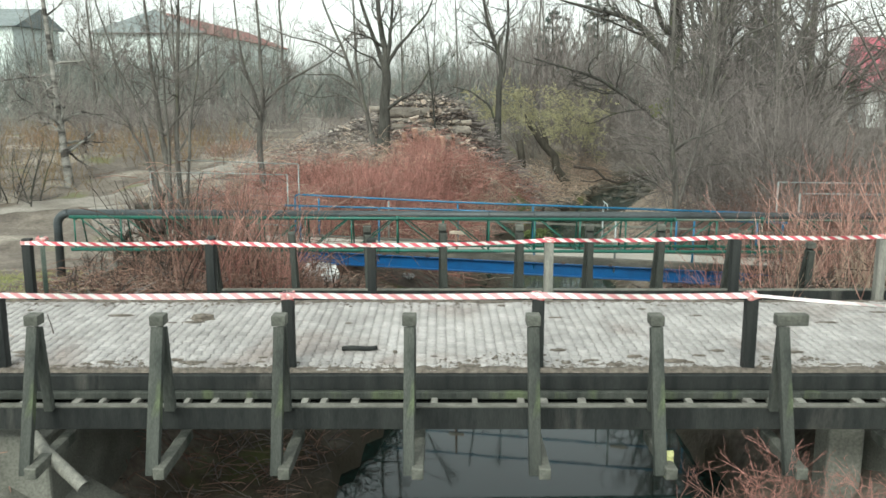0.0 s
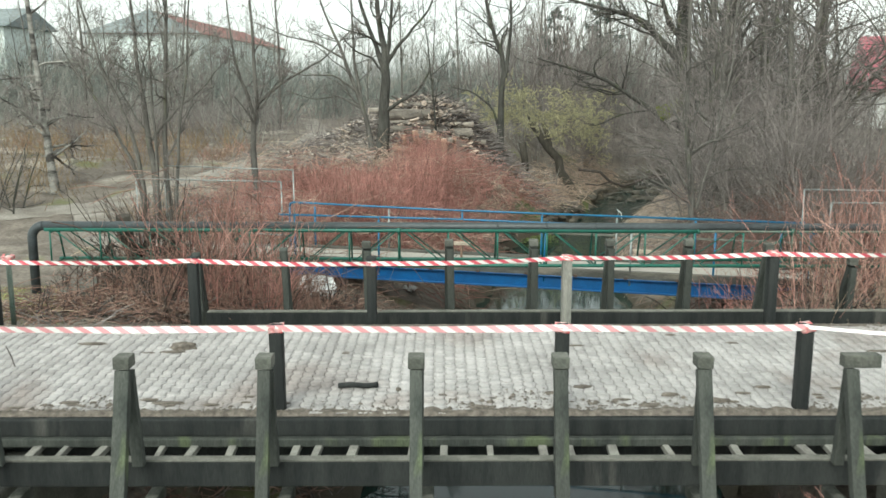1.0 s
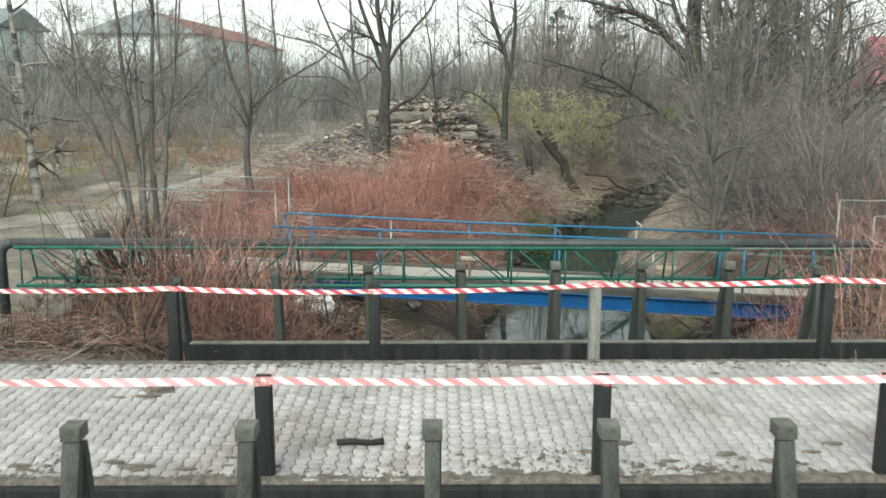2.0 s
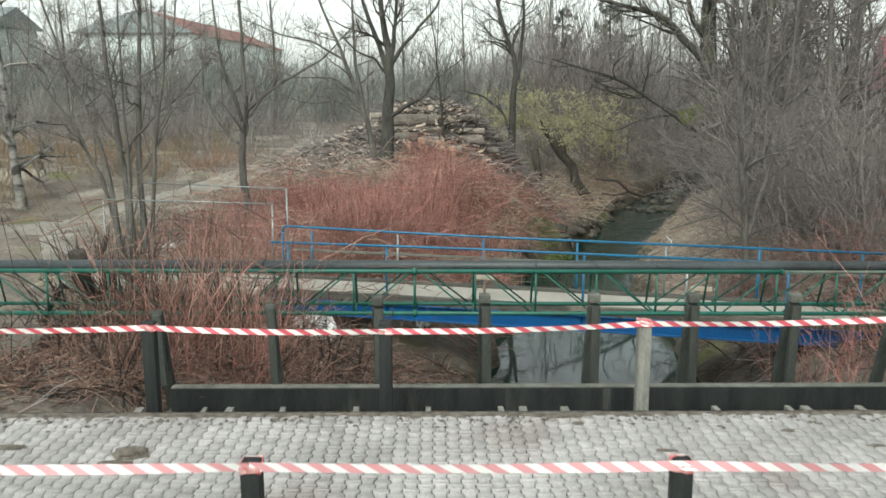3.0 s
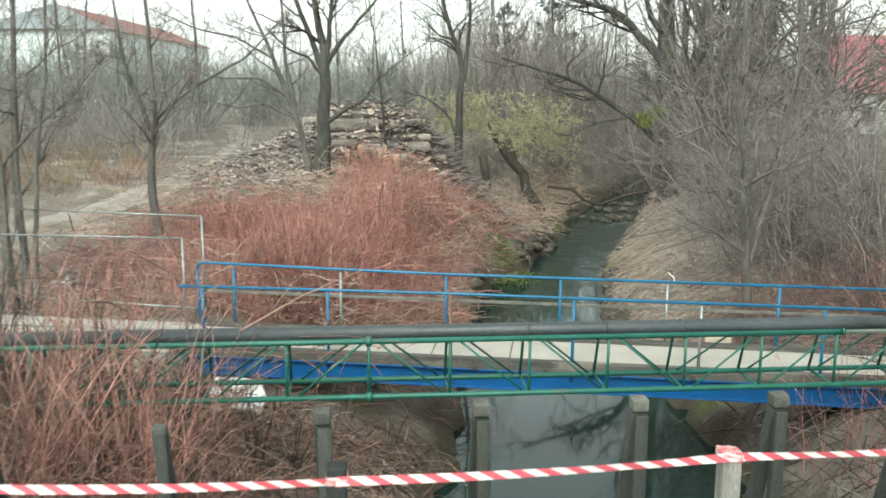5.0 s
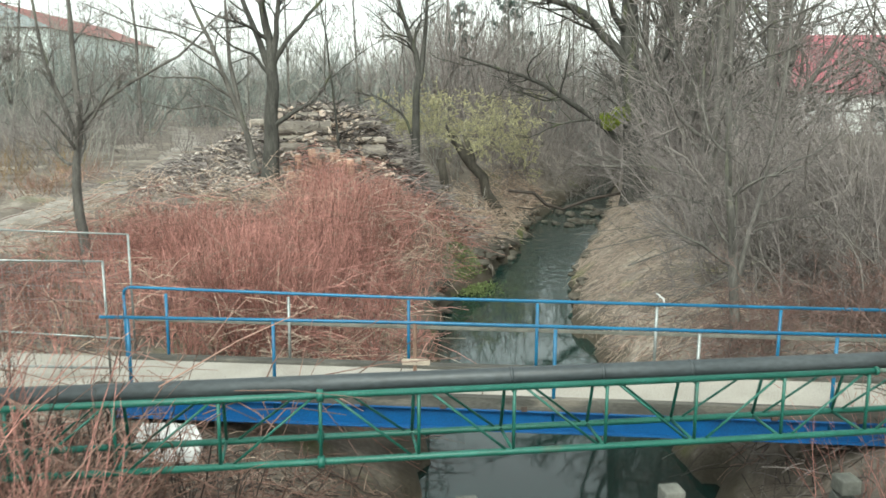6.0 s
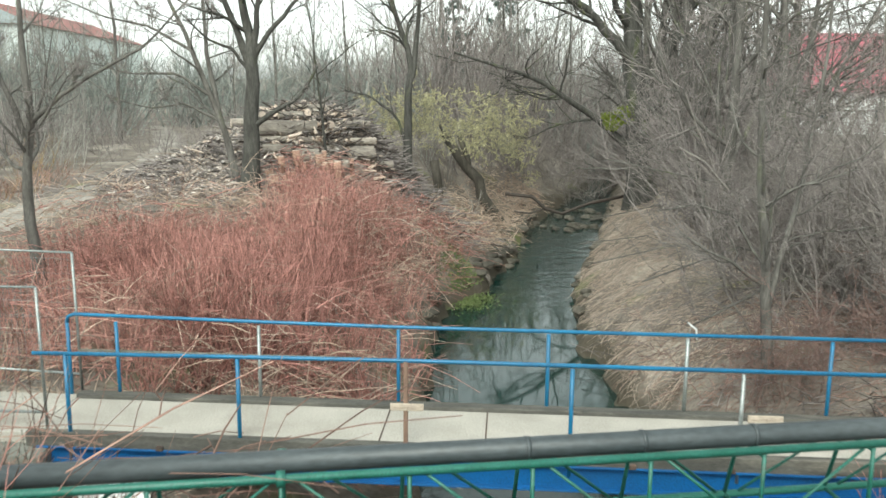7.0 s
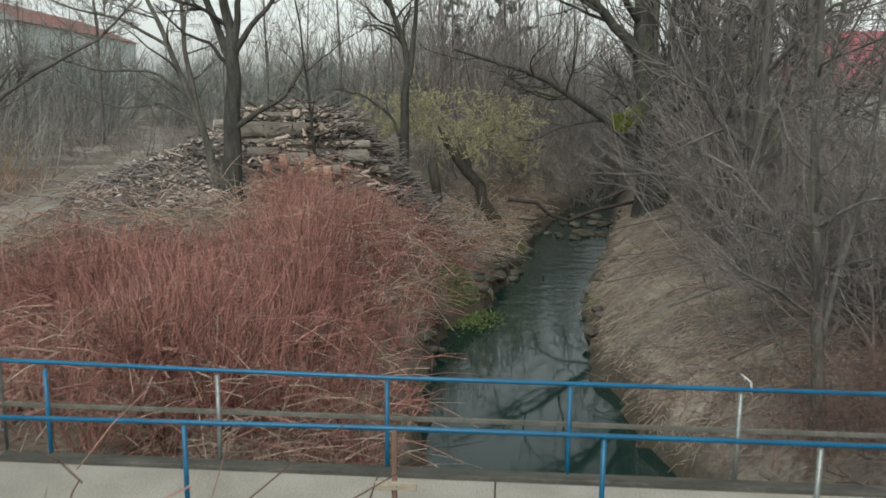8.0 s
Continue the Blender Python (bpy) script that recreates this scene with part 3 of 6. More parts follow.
for xa in (-5.6, 6.4):
    part("abutment", box_bm((1.6, 5.4, 3.0), (xa, 12.86, -2.05), 0.05), M_CONCRETE, bridge, "stained concrete abutment")
for yg in (11.4, 12.4, 13.4, 14.3):
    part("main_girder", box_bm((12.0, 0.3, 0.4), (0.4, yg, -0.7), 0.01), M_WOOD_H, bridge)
part("pier", box_bm((0.46, 0.46, 2.9), (5.12, 10.85, -1.95), 0.05), M_CONCRETE, bridge, "pale stained concrete pier")

# ---------------------------------------------------------------- trestles beside the bridge


def trestle(x, side, seed, cap=True, turned=False, label="", h=1.05):
    rt = random.Random(seed)
    y = 9.75 if side < 0 else 15.95
    e = thing("timber_trestle", (x, y, 0), label or "grey weathered timber A-shaped trestle with a short cap block", "trestle", "trestles along the bridge")
    w = 0.13 * rt.uniform(0.9, 1.1)
    part("front_leg", strut_bm((0, side * 0.52, -0.62), (0, side * 0.03, h - 0.1), w, 0.1), M_WOOD, e)
    part("rear_leg", strut_bm((rt.uniform(0.01, 0.04), -side * (0.12 if side < 0 else -0.035), -0.10), (0.02, -side * 0.02, h - 0.12), w * 0.85, 0.085), M_WOOD, e)
    part("foot_beam", box_bm((0.13, 1.15, 0.13), (0.1, side * 0.05, -0.56), 0.012), M_CAP, e)
    if cap:
        if turned:
            part("cap", box_bm((0.36, 0.13, 0.13), (0.1, 0, h - 0.02), 0.012), M_CAP, e)
        else:
            part("cap", box_bm((0.16, 0.19, 0.12) if side < 0 else (0.145, 0.15, 0.11), (0, 0, h - 0.02), 0.012), M_CAP, e)
    return e


for i, x in enumerate((-6.05, -4.63, -3.22, -1.85, -0.38, 1.02, 2.41, 3.84, 5.2)):
    trestle(x, -1, i, turned=(i == 7), label="grey timber trestle with a cap block turned sideways" if i == 7 else "")
for i, x in enumerate((-4.22, -2.76, -1.38, -0.01, 1.39, 2.66, 3.96, 5.29, 6.7)):
    trestle(x, 1, 20 + i, cap=i > 1, h=(0.98, 1.06, 1.05, 1.08, 1.08, 1.08, 1.08, 1.0, 0.75)[i],
            label="dark timber trestle with a pale sawn top" if i < 2 else "")

# ---------------------------------------------------------------- rail posts and barrier tape


def rail_post(x, y, h, mat, label, w=0.15, lean=0.0):
    e = thing("fence_post", (x, y, 0), label, "post", "posts along the bridge")
    part("shaft", strut_bm((0, 0, -0.32), (lean, 0, h), w, w, 0.012), mat, e)
    return e


NEAR_POSTS = [(-5.75, 11.16), (-2.0, 11.16), (1.23, 11.16), (3.98, 11.16), (7.0, 11.16)]
FAR_Z = [0.97, 0.985, 0.935, 1.02, 1.08, 1.08]
FAR_POSTS = [(-7.1, 14.95), (-3.98, 14.95), (-1.22, 14.95), (1.81, 14.95), (5.0, 14.95), (7.5, 14.95)]
for x, y in NEAR_POSTS:
    rail_post(x, y, 1.0, M_WOOD_H, "dark square timber post at the bridge edge")
for i, (x, y) in enumerate(FAR_POSTS):
    rail_post(x, y, 1.03, M_POST_PALE if i in (3, 5) else M_WOOD_H, "bleached grey square post tied with tape" if i in (3, 5) else "dark square timber post tied with tape", 0.15)


sp = thing("steel_pole", (-6.98, 15.25, -0.3), "short green-grey steel pole beside a timber post", "pole")
pipe_part("shaft", [(0, 0, 0), (0, 0, 1.32)], 0.04, M_GREEN_DULL, sp)
part("foot_plate", box_bm((0.2, 0.16, 0.05), (0, 0, 0.06), 0.01), M_STEEL, sp)


def tape(a, b, sag, width, seed, twist=0.0, mat=M_TAPE, label="red and white striped barrier tape stretched between posts"):
    rt = np.random.default_rng(seed)
    a, b = np.array(a), np.array(b)
    n_ = 40
    s = np.linspace(0, 1, n_)
    c = a[None] * (1 - s[:, None]) + b[None] * s[:, None]
    c[:, 2] -= sag * 4 * s * (1 - s)
    ang = twist * np.sin(s * np.pi * 2 + rt.uniform(0, 6)) + 0.15 * np.sin(s * 9 + rt.uniform(0, 6))
    off = np.stack([0 * s, np.sin(ang), np.cos(ang)], 1) * width / 2
    v = np.concatenate([c - off, c + off])
    q = [(i, i + 1, i + 1 + n_, i + n_) for i in range(n_ - 1)]
    me = raw_mesh("ribbon", v, q, mat, True)
    uv = me.uv_layers.new(name="UVMap")
    L = np.linalg.norm(b - a)
    for p in me.polygons:
        for li, vi in zip(p.loop_indices, p.vertices):
            uv.data[li].uv = (s[vi % n_] * L / 0.215, 0.55 if vi >= n_ else 0.0)
    ob = new("barrier_tape", me)
    return tagged(ob, label, "barrier tape", "tape along the bridge")


for i in range(len(NEAR_POSTS) - 1):
    (xa, ya), (xb, yb) = NEAR_POSTS[i], NEAR_POSTS[i + 1]
    tape((xa, ya - 0.085, 0.985), (xb, yb - 0.085, 0.985 if i < 3 else 0.77), 0.02, 0.075 if i < 3 else 0.045, i, 0.2 if i < 3 else 0.7, M_TAPE_FADED if i < 3 else M_TAPE_PALE, "faded pink and white striped barrier tape between posts")
for i in range(len(FAR_POSTS) - 1):
    (xa, ya), (xb, yb) = FAR_POSTS[i], FAR_POSTS[i + 1]
    tape((xa, ya - 0.085, FAR_Z[i]), (xb, yb - 0.085, FAR_Z[i + 1]), 0.03, 0.068, 30 + i, 0.35)


def tape_wrap(x, y, z, seed):
    rt = random.Random(seed)
    e = thing("tape_wrap", (x, y, z), "crumpled red and white tape wound round a post", "barrier tape", "tape knots on posts", turn=rt.uniform(-3, 3))
    bm = box_bm((0.165, 0.175, 0.065), (0, 0, 0), 0.01, pose(0, 0, 0, rt.uniform(-6, 6), rt.uniform(-8, 8), 0))
    bmesh.ops.subdivide_edges(bm, edges=bm.edges[:], cuts=2, use_grid_fill=True)
    for v in bm.verts:
        v.co += Vector((0, 0, 0.02 * noise.noise(v.co * 20 + Vector((seed, 0, 0)))))
    part("wrap", bm, M_TAPE_RED, e)


for i, (x, y) in enumerate(NEAR_POSTS[1:4]):
    tape_wrap(x, y, 0.96, i)
tape_wrap(-6.98, 15.25, 0.97, 20)
for i, (x, y) in enumerate(FAR_POSTS):
    tape_wrap(x, y, FAR_Z[i] - 0.01, 10 + i)

# ---------------------------------------------------------------- pipe on its green truss
TX0, TX1 = -8.1, 12.0
ZT, ZB, TW = 0.71, 0.0, 0.65
TRUSS_AT = (0, 19.19, 0, 0, 0.4, 0.8)
truss = thing("pipe_truss", (0, 0, 0), "green painted tubular steel truss carrying a pipe", "truss")
truss.matrix_basis = pose(*TRUSS_AT)
for yy in (0.0, TW):
    yt = min(yy, 0.42)
    pipe_part("top_chord", [(TX0, yt, ZT), (5.05, yt, ZT)], 0.036, M_GREEN, truss)
    pipe_part("end_cap", [(5.05, yt, ZT), (5.09, yt, ZT)], 0.05, M_GREEN, truss, "welded end cap of the thick chord")
    pipe_part("top_chord", [(5.09, yt, ZT), (TX1, yt, ZT)], 0.025, M_GREEN_DULL, truss, "thinner dull green chord")
    pipe_part("bottom_chord", [(TX0, yy, ZB), (TX1, yy, ZB)], 0.036, M_GREEN, truss)
    for xv in range(-8, 12):
        pipe_part("vertical", [(xv, yy, ZB), (xv, yt, ZT)], 0.019, M_GREEN, truss, sides=8)
        down = (xv + 1) % 8 < 4
        za, zb_ = (ZT, ZB) if down else (ZB, ZT)
        pipe_part("diagonal", [(xv + 0.1, yt if down else yy, za), (xv + 0.95, yy if down else yt, zb_)], 0.014, M_GREEN, truss, sides=8)
    for xs_ in (-1.0, 7.0):
        for zz in (ZT, ZB):
            pipe_part("flange", [(xs_ - 0.035, yt if zz > 0.3 else yy, zz), (xs_ + 0.035, yt if zz > 0.3 else yy, zz)], 0.065, M_GREEN, truss, "bolted flange joint")
for xv in range(-8, 12):
    pipe_part("cross_bar", [(xv, 0, ZB), (xv, TW, ZB)], 0.018, M_GREEN, truss, sides=8)
    pipe_part("cross_bar", [(xv, 0, ZT - 0.05), (xv, 0.42, ZT - 0.05)], 0.025, M_GREEN, truss, sides=8)

pipe = thing("insulated_pipe", (0, 0, 0), "dark grey wrapped pipe lying on a green truss", "pipe")
pipe.matrix_basis = pose(*TRUSS_AT)
PY, PR = 0.21, 0.093
PZ = ZT - 0.045 + PR
run = pipe_part("run", [(-8.2, PY, PZ), (14.0, PY, PZ)], PR, M_PIPE, pipe, sides=20)
elbow = [(-8.2 - 0.25 * math.sin(a), PY, PZ - 0.25 * (1 - math.cos(a))) for a in np.linspace(0, math.pi / 2, 8)]
pipe_part("elbow", elbow + [(-8.45, PY, -0.7)], PR, M_PIPE, pipe, "bent end going down into the ground", sides=20)
for xv in (-6.0, 1.0, 2.0, 3.0, 6.0, 10.0):
    pipe_part("strap", [(xv - 0.02, PY, PZ), (xv + 0.02, PY, PZ)], PR + 0.006, M_PIPE, run, sides=20)
PY = 19.4
for xv in (-7.5, 9.5):
    b_ = thing("concrete_block", (xv, PY, gz(xv, PY)), "grey concrete support block under the pipe truss", "block")
    part("block", box_bm((0.6, 1.1, 0.7), (0, 0, -0.1), 0.03), M_CONCRETE, b_)

# ---------------------------------------------------------------- blue footbridge
FOOT_Z = -0.84
foot = thing("footbridge", (0, 23.305, FOOT_Z), "blue steel footbridge with a pale concrete deck and tube railings", "footbridge")
foot.matrix_basis = pose(0, 23.305, FOOT_Z, 0, 0.4, -12.3)
FW, FX0, FX1 = 1.5, -4.6, 8.8
part("approach_slab", box_bm((4.4, FW - 0.05, 0.16), (FX0 - 2.22, FW / 2 + 0.02, -0.085), 0.01), M_SLAB, foot, "pale concrete approach slab")
part("approach_slab", box_bm((6.5, FW - 0.05, 0.16), (FX1 + 3.27, FW / 2 + 0.02, -0.085), 0.01), M_SLAB, foot)
part("deck", box_bm((FX1 - FX0, FW - 0.22, 0.12), ((FX0 + FX1) / 2, FW / 2 - 0.07, -0.06), 0.01), M_SLAB, foot, "pale worn concrete deck")
for yy in (0.0, FW):
    part("girder", box_bm((FX1 - FX0 - 0.3, 0.03, 0.31), ((FX0 + FX1) / 2, yy, -0.295), 0.004), M_BLUE, foot, "bright blue steel girder")
    part("girder_flange", box_bm((FX1 - FX0 - 0.3, 0.2, 0.025), ((FX0 + FX1) / 2, yy, -0.455), 0.004), M_BLUE, foot)
    part("girder_flange", box_bm((FX1 - FX0 - 0.3, 0.2, 0.025), ((FX0 + FX1) / 2, yy, -0.14), 0.004), M_BLUE, foot)
    part("kerb_timber", box_bm((FX1 - FX0, 0.2 if yy else 0.14, 0.2), ((FX0 + FX1) / 2, yy - 0.08 if yy else 0.0, -0.045 if yy else -0.045), 0.012), M_KERB, foot, "grey weathered kerb timber")
    bend = [(-4.75, yy, 1.08), (-4.73, yy, 1.17), (-4.64, yy, 1.21), (-1.9, yy, 1.17), (0.1, yy, 1.15), (8.62, yy, 1.15)] if yy else [(-4.45, yy, 1.10), (-1.77, yy, 1.13), (0.4, yy, 1.15), (8.62, yy, 1.15)]
    rail = pipe_part("handrail", bend, 0.027, M_BLUE_RAIL, foot, "blue tube handrail")
    posts = ((-4.02, 0), (-1.77, 0), (2.43, 0), (4.49, 1), (6.41, 0), (8.5, 0)) if yy == 0 else ((-4.75, 0), (-4.02, 0), (-1.92, 1), (0.09, 0), (2.2, 0), (4.11, 1), (6.05, 0), (8.1, 0))
    for xp, pale in posts:
        pipe_part("post", [(xp, yy, -0.3), (xp, yy, 1.11)], 0.027, M_STEEL if pale else M_BLUE_RAIL, rail, "bare galvanised post" if pale else "")
    if yy == 0.0:
        part("timber_post", box_bm((0.055, 0.05, 1.15), (0.37, 0.0, 0.57), 0.006), M_BROWN_POST, rail, "raw brown wooden post")
        for xc in np.arange(FX0 + 0.6, FX1, 1.2):
            part("cross_bearer", box_bm((0.09, 0.06, 0.06), (xc, -0.09, -0.1), 0.005), M_RUST, foot)
part("mid_board", box_bm((FX1 - FX0, 0.03, 0.06), ((FX0 + FX1) / 2, FW + 0.02, 0.65), 0.008), M_WOOD_TOP, foot, "grey board along the railing")
for xj in (0.0, 1.37):
    part("deck_joint", box_bm((0.02, FW - 0.26, 0.012), (xj, FW / 2 - 0.07, 0.0), 0.002), M_RUST, foot, "dark joint across the deck")
for xa in (FX0 - 0.2, FX1 + 0.2):
    part("abutment", box_bm((1.0, FW + 0.7, 1.6), (xa, FW / 2, -0.95), 0.05), M_CONCRETE, foot)
for xb in (0.39, 4.77):
    at = foot.matrix_basis @ Vector((xb, -0.045, 0.56))
    pk = thing("cross_board", at, "short pale board nailed across a footbridge railing post", "board", "boards nailed to the railing", turn=-12.3)
    part("board", box_bm((0.42, 0.035, 0.09), (0, 0, 0), 0.006), M_BOARD, pk)
    part("nail", box_bm((0.012, 0.01, 0.012), (0.01, -0.021, 0.0), 0.002), M_RUST, pk)
st = thing("plastic_strip", (4.36, 23.9, 0.32), "torn white plastic strip tied to a railing post", "plastic strip")
pipe_part("strip", [(0, 0, 0), (0.02, -0.02, 0.1), (-0.03, 0.0, 0.14), (0.08, -0.03, 0.05), (0.1, -0.03, -0.1)], 0.014, M_WALL_WHITE, st, sides=5)

# ---------------------------------------------------------------- mesh fence panels at the ends of the footbridge


def fence_panel(a, b, z0, h, label):
    a, b = Vector((*a, z0)), Vector((*b, z0))
    L = (b - a).length
    e = thing("construction_fence", a, label, "fence panel", "mesh fence panels", turn=math.degrees(math.atan2(b.y - a.y, b.x - a.x)))
    pipe_part("top_tube", [(0, 0, h), (L, 0, h)], 0.017, M_STEEL, e, sides=8)
    pipe_part("bottom_tube", [(0, 0, 0.15), (L, 0, 0.15)], 0.021, M_STEEL, e, sides=8)
    for x in (0, L):
        pipe_part("upright", [(x, 0, -0.1), (x, 0, h)], 0.021, M_STEEL, e, sides=8)
    xs = np.arange(0.1, L, 0.1)
    zs = np.arange(0.35, h, 0.22)
    P = [[(x, 0, 0.15), (x, 0, h)] for x in xs] + [[(0, 0, z), (L, 0, z)] for z in zs]
    P = np.array(P)
    under(new("wire_mesh", tubes_mesh("wire_mesh", [(P, np.full(P.shape[:2], 0.0022), 3)], M_STEEL)), e)
    return e


for a_, b_, zf, hf in (((-8.18, 27.3), (-4.22, 25.95), -0.72, 1.99), ((-8.3, 25.2), (-4.28, 24.4), -0.72, 1.84), ((8.58, 22.7), (12.0, 22.2), -0.72, 1.83), ((8.15, 20.2), (11.6, 19.9), -0.72, 1.85)):
    fence_panel(a_, b_, zf, hf, "galvanised temporary mesh fence panel beside the footbridge")

# ---------------------------------------------------------------- thickets


def thicket(name, n, region, height, mat, seed, label, lean=0.12, r=0.008, k=4, branches=0, rise=0.02, category="thicket", per=14, spread=0.16):
    """Upright stems in clumps where region(x, y) gives the share of full height."""
    rng = np.random.default_rng(seed)
    (xa, xb, ya, yb), fn = region
    nc = max(1, n // per)
    cx, cy = rng.uniform(xa, xb, nc * 5), rng.uniform(ya, yb, nc * 5)
    f = fn(cx, cy)
    keep = rng.uniform(size=len(cx)) < f
    cx, cy, f = cx[keep][:nc], cy[keep][:nc], f[keep][:nc]
    tall = rng.uniform(0.6, 1.15, len(cx))
    sway = np.stack([rough_field(cx, cy, 0.9), rough_field(cy, cx, 1.1)], 1) * lean + rng.normal(size=(len(cx), 2)) * lean * 0.6
    idx = np.repeat(np.arange(len(cx)), per)
    m_ = len(idx)
    off = rng.normal(size=(m_, 2)) * spread
    xs, ys = cx[idx] + off[:, 0], cy[idx] + off[:, 1]
    L = height * tall[idx] * rng.uniform(0.5, 1.1, m_) * (0.25 + 0.75 * f[idx])
    P = np.empty((m_, k, 3))
    P[:, 0] = np.stack([xs, ys, ground_z(xs, ys) - 0.05], 1)
    d2 = sway[idx] + off * 1.1 * lean / max(spread, 0.01) + rng.normal(size=(m_, 2)) * lean * rng.choice([0.8, 0.8, 2.5], (m_, 1))
    d = unit(np.concatenate([d2, np.ones((m_, 1))], 1))
    for j in range(1, k):
        d = unit(d + rng.normal(size=(m_, 3)) * 0.13 + np.array([0, 0, rise]))
        P[:, j] = P[:, j - 1] + d * (L / (k - 1))[:, None]
    R = (r * rng.uniform(0.6, 1.3, m_))[:, None] * np.linspace(1, 0.45, k)[None]
    sets = [(P, R, 3)]
    if branches:
        P1, R1 = sprout(rng, P, R, branches, (0.35, 1.0), (15, 50), (0.2, 0.45), 3, 0.1, 0.08, 0.7, 0.5, least=0.004)
        sets.append((P1, R1, 3))
    ob = new(name, tubes_mesh(name, sets, mat))
    return tagged(ob, label, category, kind="stuff")


def fallen(name, n, region, length, mat, seed, label, r=0.007, lift=0.5, spin=False):
    """Stems lying tangled over the ground."""
    rng = np.random.default_rng(seed)
    (xa, xb, ya, yb), fn = region
    xs, ys = rng.uniform(xa, xb, n * 4), rng.uniform(ya, yb, n * 4)
    keep = rng.uniform(size=len(xs)) < fn(xs, ys)
    xs, ys = xs[keep][:n], ys[keep][:n]
    m_ = len(xs)
    az = rng.uniform(0, 6.28, m_) * (1.0 if spin else 0.5) + 1.5 * rough_field(xs, ys, 2.0)
    el = rng.uniform(-0.2, 1.0 if spin else 0.5, m_)
    d = np.stack([np.cos(az) * np.cos(el), np.sin(az) * np.cos(el), np.sin(el)], 1)
    L = length * rng.uniform(0.4, 1.2, m_)
    P = np.empty((m_, 3, 3))
    P[:, 0] = np.stack([xs, ys, ground_z(xs, ys) + rng.uniform(0, lift, m_) ** 1.5], 1)
    for j in (1, 2):
        P[:, j] = P[:, j - 1] + d * (L / 2)[:, None]
        P[:, j, 2] = np.maximum(P[:, j, 2] - 0.1 * j, ground_z(P[:, j, 0], P[:, j, 1]) + 0.02)
    R = (r * rng.uniform(0.6, 1.3, m_))[:, None] * np.array([[1, 0.9, 0.6]])
    ob = new(name, tubes_mesh(name, [(P, R, 3)], mat))
    return tagged(ob, label, "dead stems", kind="stuff")


def left_edge(y):
    return np.interp(y, EDGE_Y, EDGE_L)


def right_edge(y):
    return np.interp(y, EDGE_Y, EDGE_R)


def soft(v, lo, hi):
    return np.clip((v - lo) / (hi - lo), 0, 1)


def red_far(x, y):
    left_back, right_back = soft(-y, -37.5, -31.0), soft(-y, -42.5, -36.5)
    back = left_back + (right_back - left_back) * soft(x, -2.3, -1.0)
    a = soft(left_edge(y) - x, 0.2, 2.5) * soft(x, -9.2, -4.3) * soft(y, 25.8, 28) * back
    path = soft(np.abs(x - np.interp(y, [32, 38, 46], [-12, -8.5, -7])), 1.0, 2.0)
    return a * path * off_deck(x, y) * (0.7 + 0.3 * np.clip(rough_field(x, y, 2.5), -1, 1))


def red_near(x, y):
    return soft(left_edge(y) - x, 0.8, 2.5) * (0.35 + 0.65 * soft(-x, 1.8, 3.4)) * soft(x, -7.6, -4.9) * soft(y, 15.9, 16.6) * soft(-y, -23.2, -22) * (0.7 + 0.3 * np.clip(rough_field(x, y, 1.5), -1, 1))


def heap(x, y):
    """Height of the wood heap over the ground."""
    over = np.interp(x, [-8.2, -7.5, -5.7, -4.0, -2.5, -1.0, 0.5, 2.0, 4.0], [0, 0.05, 0.5, 1.25, 2.0, 2.3, 2.0, 1.2, 0])
    return over * np.interp(y, [41.6, 42.6, 44.0, 45.2, 47.5, 50.0], [0, 0.3, 0.75, 1.0, 1.0, 0])


def off_deck(x, y):
    """Nothing on the footbridge and its approaches."""
    v = x * math.sin(radians(12.3)) + (y - 23.305) * math.cos(radians(12.3))
    return np.where((v > -0.15) & (v < 1.75), 0.0, 1.0)


def straw_patch(x, y):
    return off_deck(x, y) * soft(left_edge(y) - x, -0.1, 0.8) * soft(rough_field(x, y, 1.7) + 0.5 * rough_field(y, x, 0.6), 0.15, 0.7) * (1 - path_mask(x, y))


thicket("knotweed_thicket", 8400, ((-10.5, 4.5, 26.0, 43), red_far), 2.3, M_STEM, 1, "dense thicket of dead reddish knotweed stems", r=0.0105, branches=2, lean=0.15)
thicket("knotweed_thicket", 2900, ((-9.5, 4.5, 26.5, 43), lambda x, y: red_far(x, y) * (0.3 + 0.7 * soft(rough_field(x, y, 1.7), -0.1, 0.6))), 1.9, M_STRAW, 8, "bleached dead stems among reddish ones", r=0.010, branches=2, lean=0.36)
thicket("knotweed_thicket", 1200, ((-9.5, 3.0, 26.0, 40), lambda x, y: soft(left_edge(y) - x, 0.5, 2.0) * soft(x, -9.5, -8.0) * soft(rough_field(x + 3, y, 1.3), -0.1, 0.5)), 1.25, M_STRAW, 18, "bent bundles of bleached dead stalks", r=0.009, branches=1, per=16, spread=0.12, lean=0.75)
thicket("knotweed_thicket", 430, ((-9, 0.5, 15.8, 23.5), red_near), 2.2, M_STEM_BROWN, 2, "reddish dead knotweed stems between bridge and pipe", r=0.0068, branches=3, per=9, spread=0.16)
thicket("knotweed_thicket", 190, ((-9, -3.2, 16.5, 21.5), red_near), 2.9, M_STEM_BROWN, 14, "tall branching reddish knotweed stems beside the pipe", r=0.0075, branches=5, per=5, spread=0.25, lean=0.34)
thicket("knotweed_thicket", 105, ((-4.9, -3.0, 17.4, 19.0), lambda x, y: 0.9 + 0 * x), 2.9, M_STEM, 15, "upright clump of tall reddish knotweed canes", r=0.009, branches=4, per=15, spread=0.24, lean=0.15)
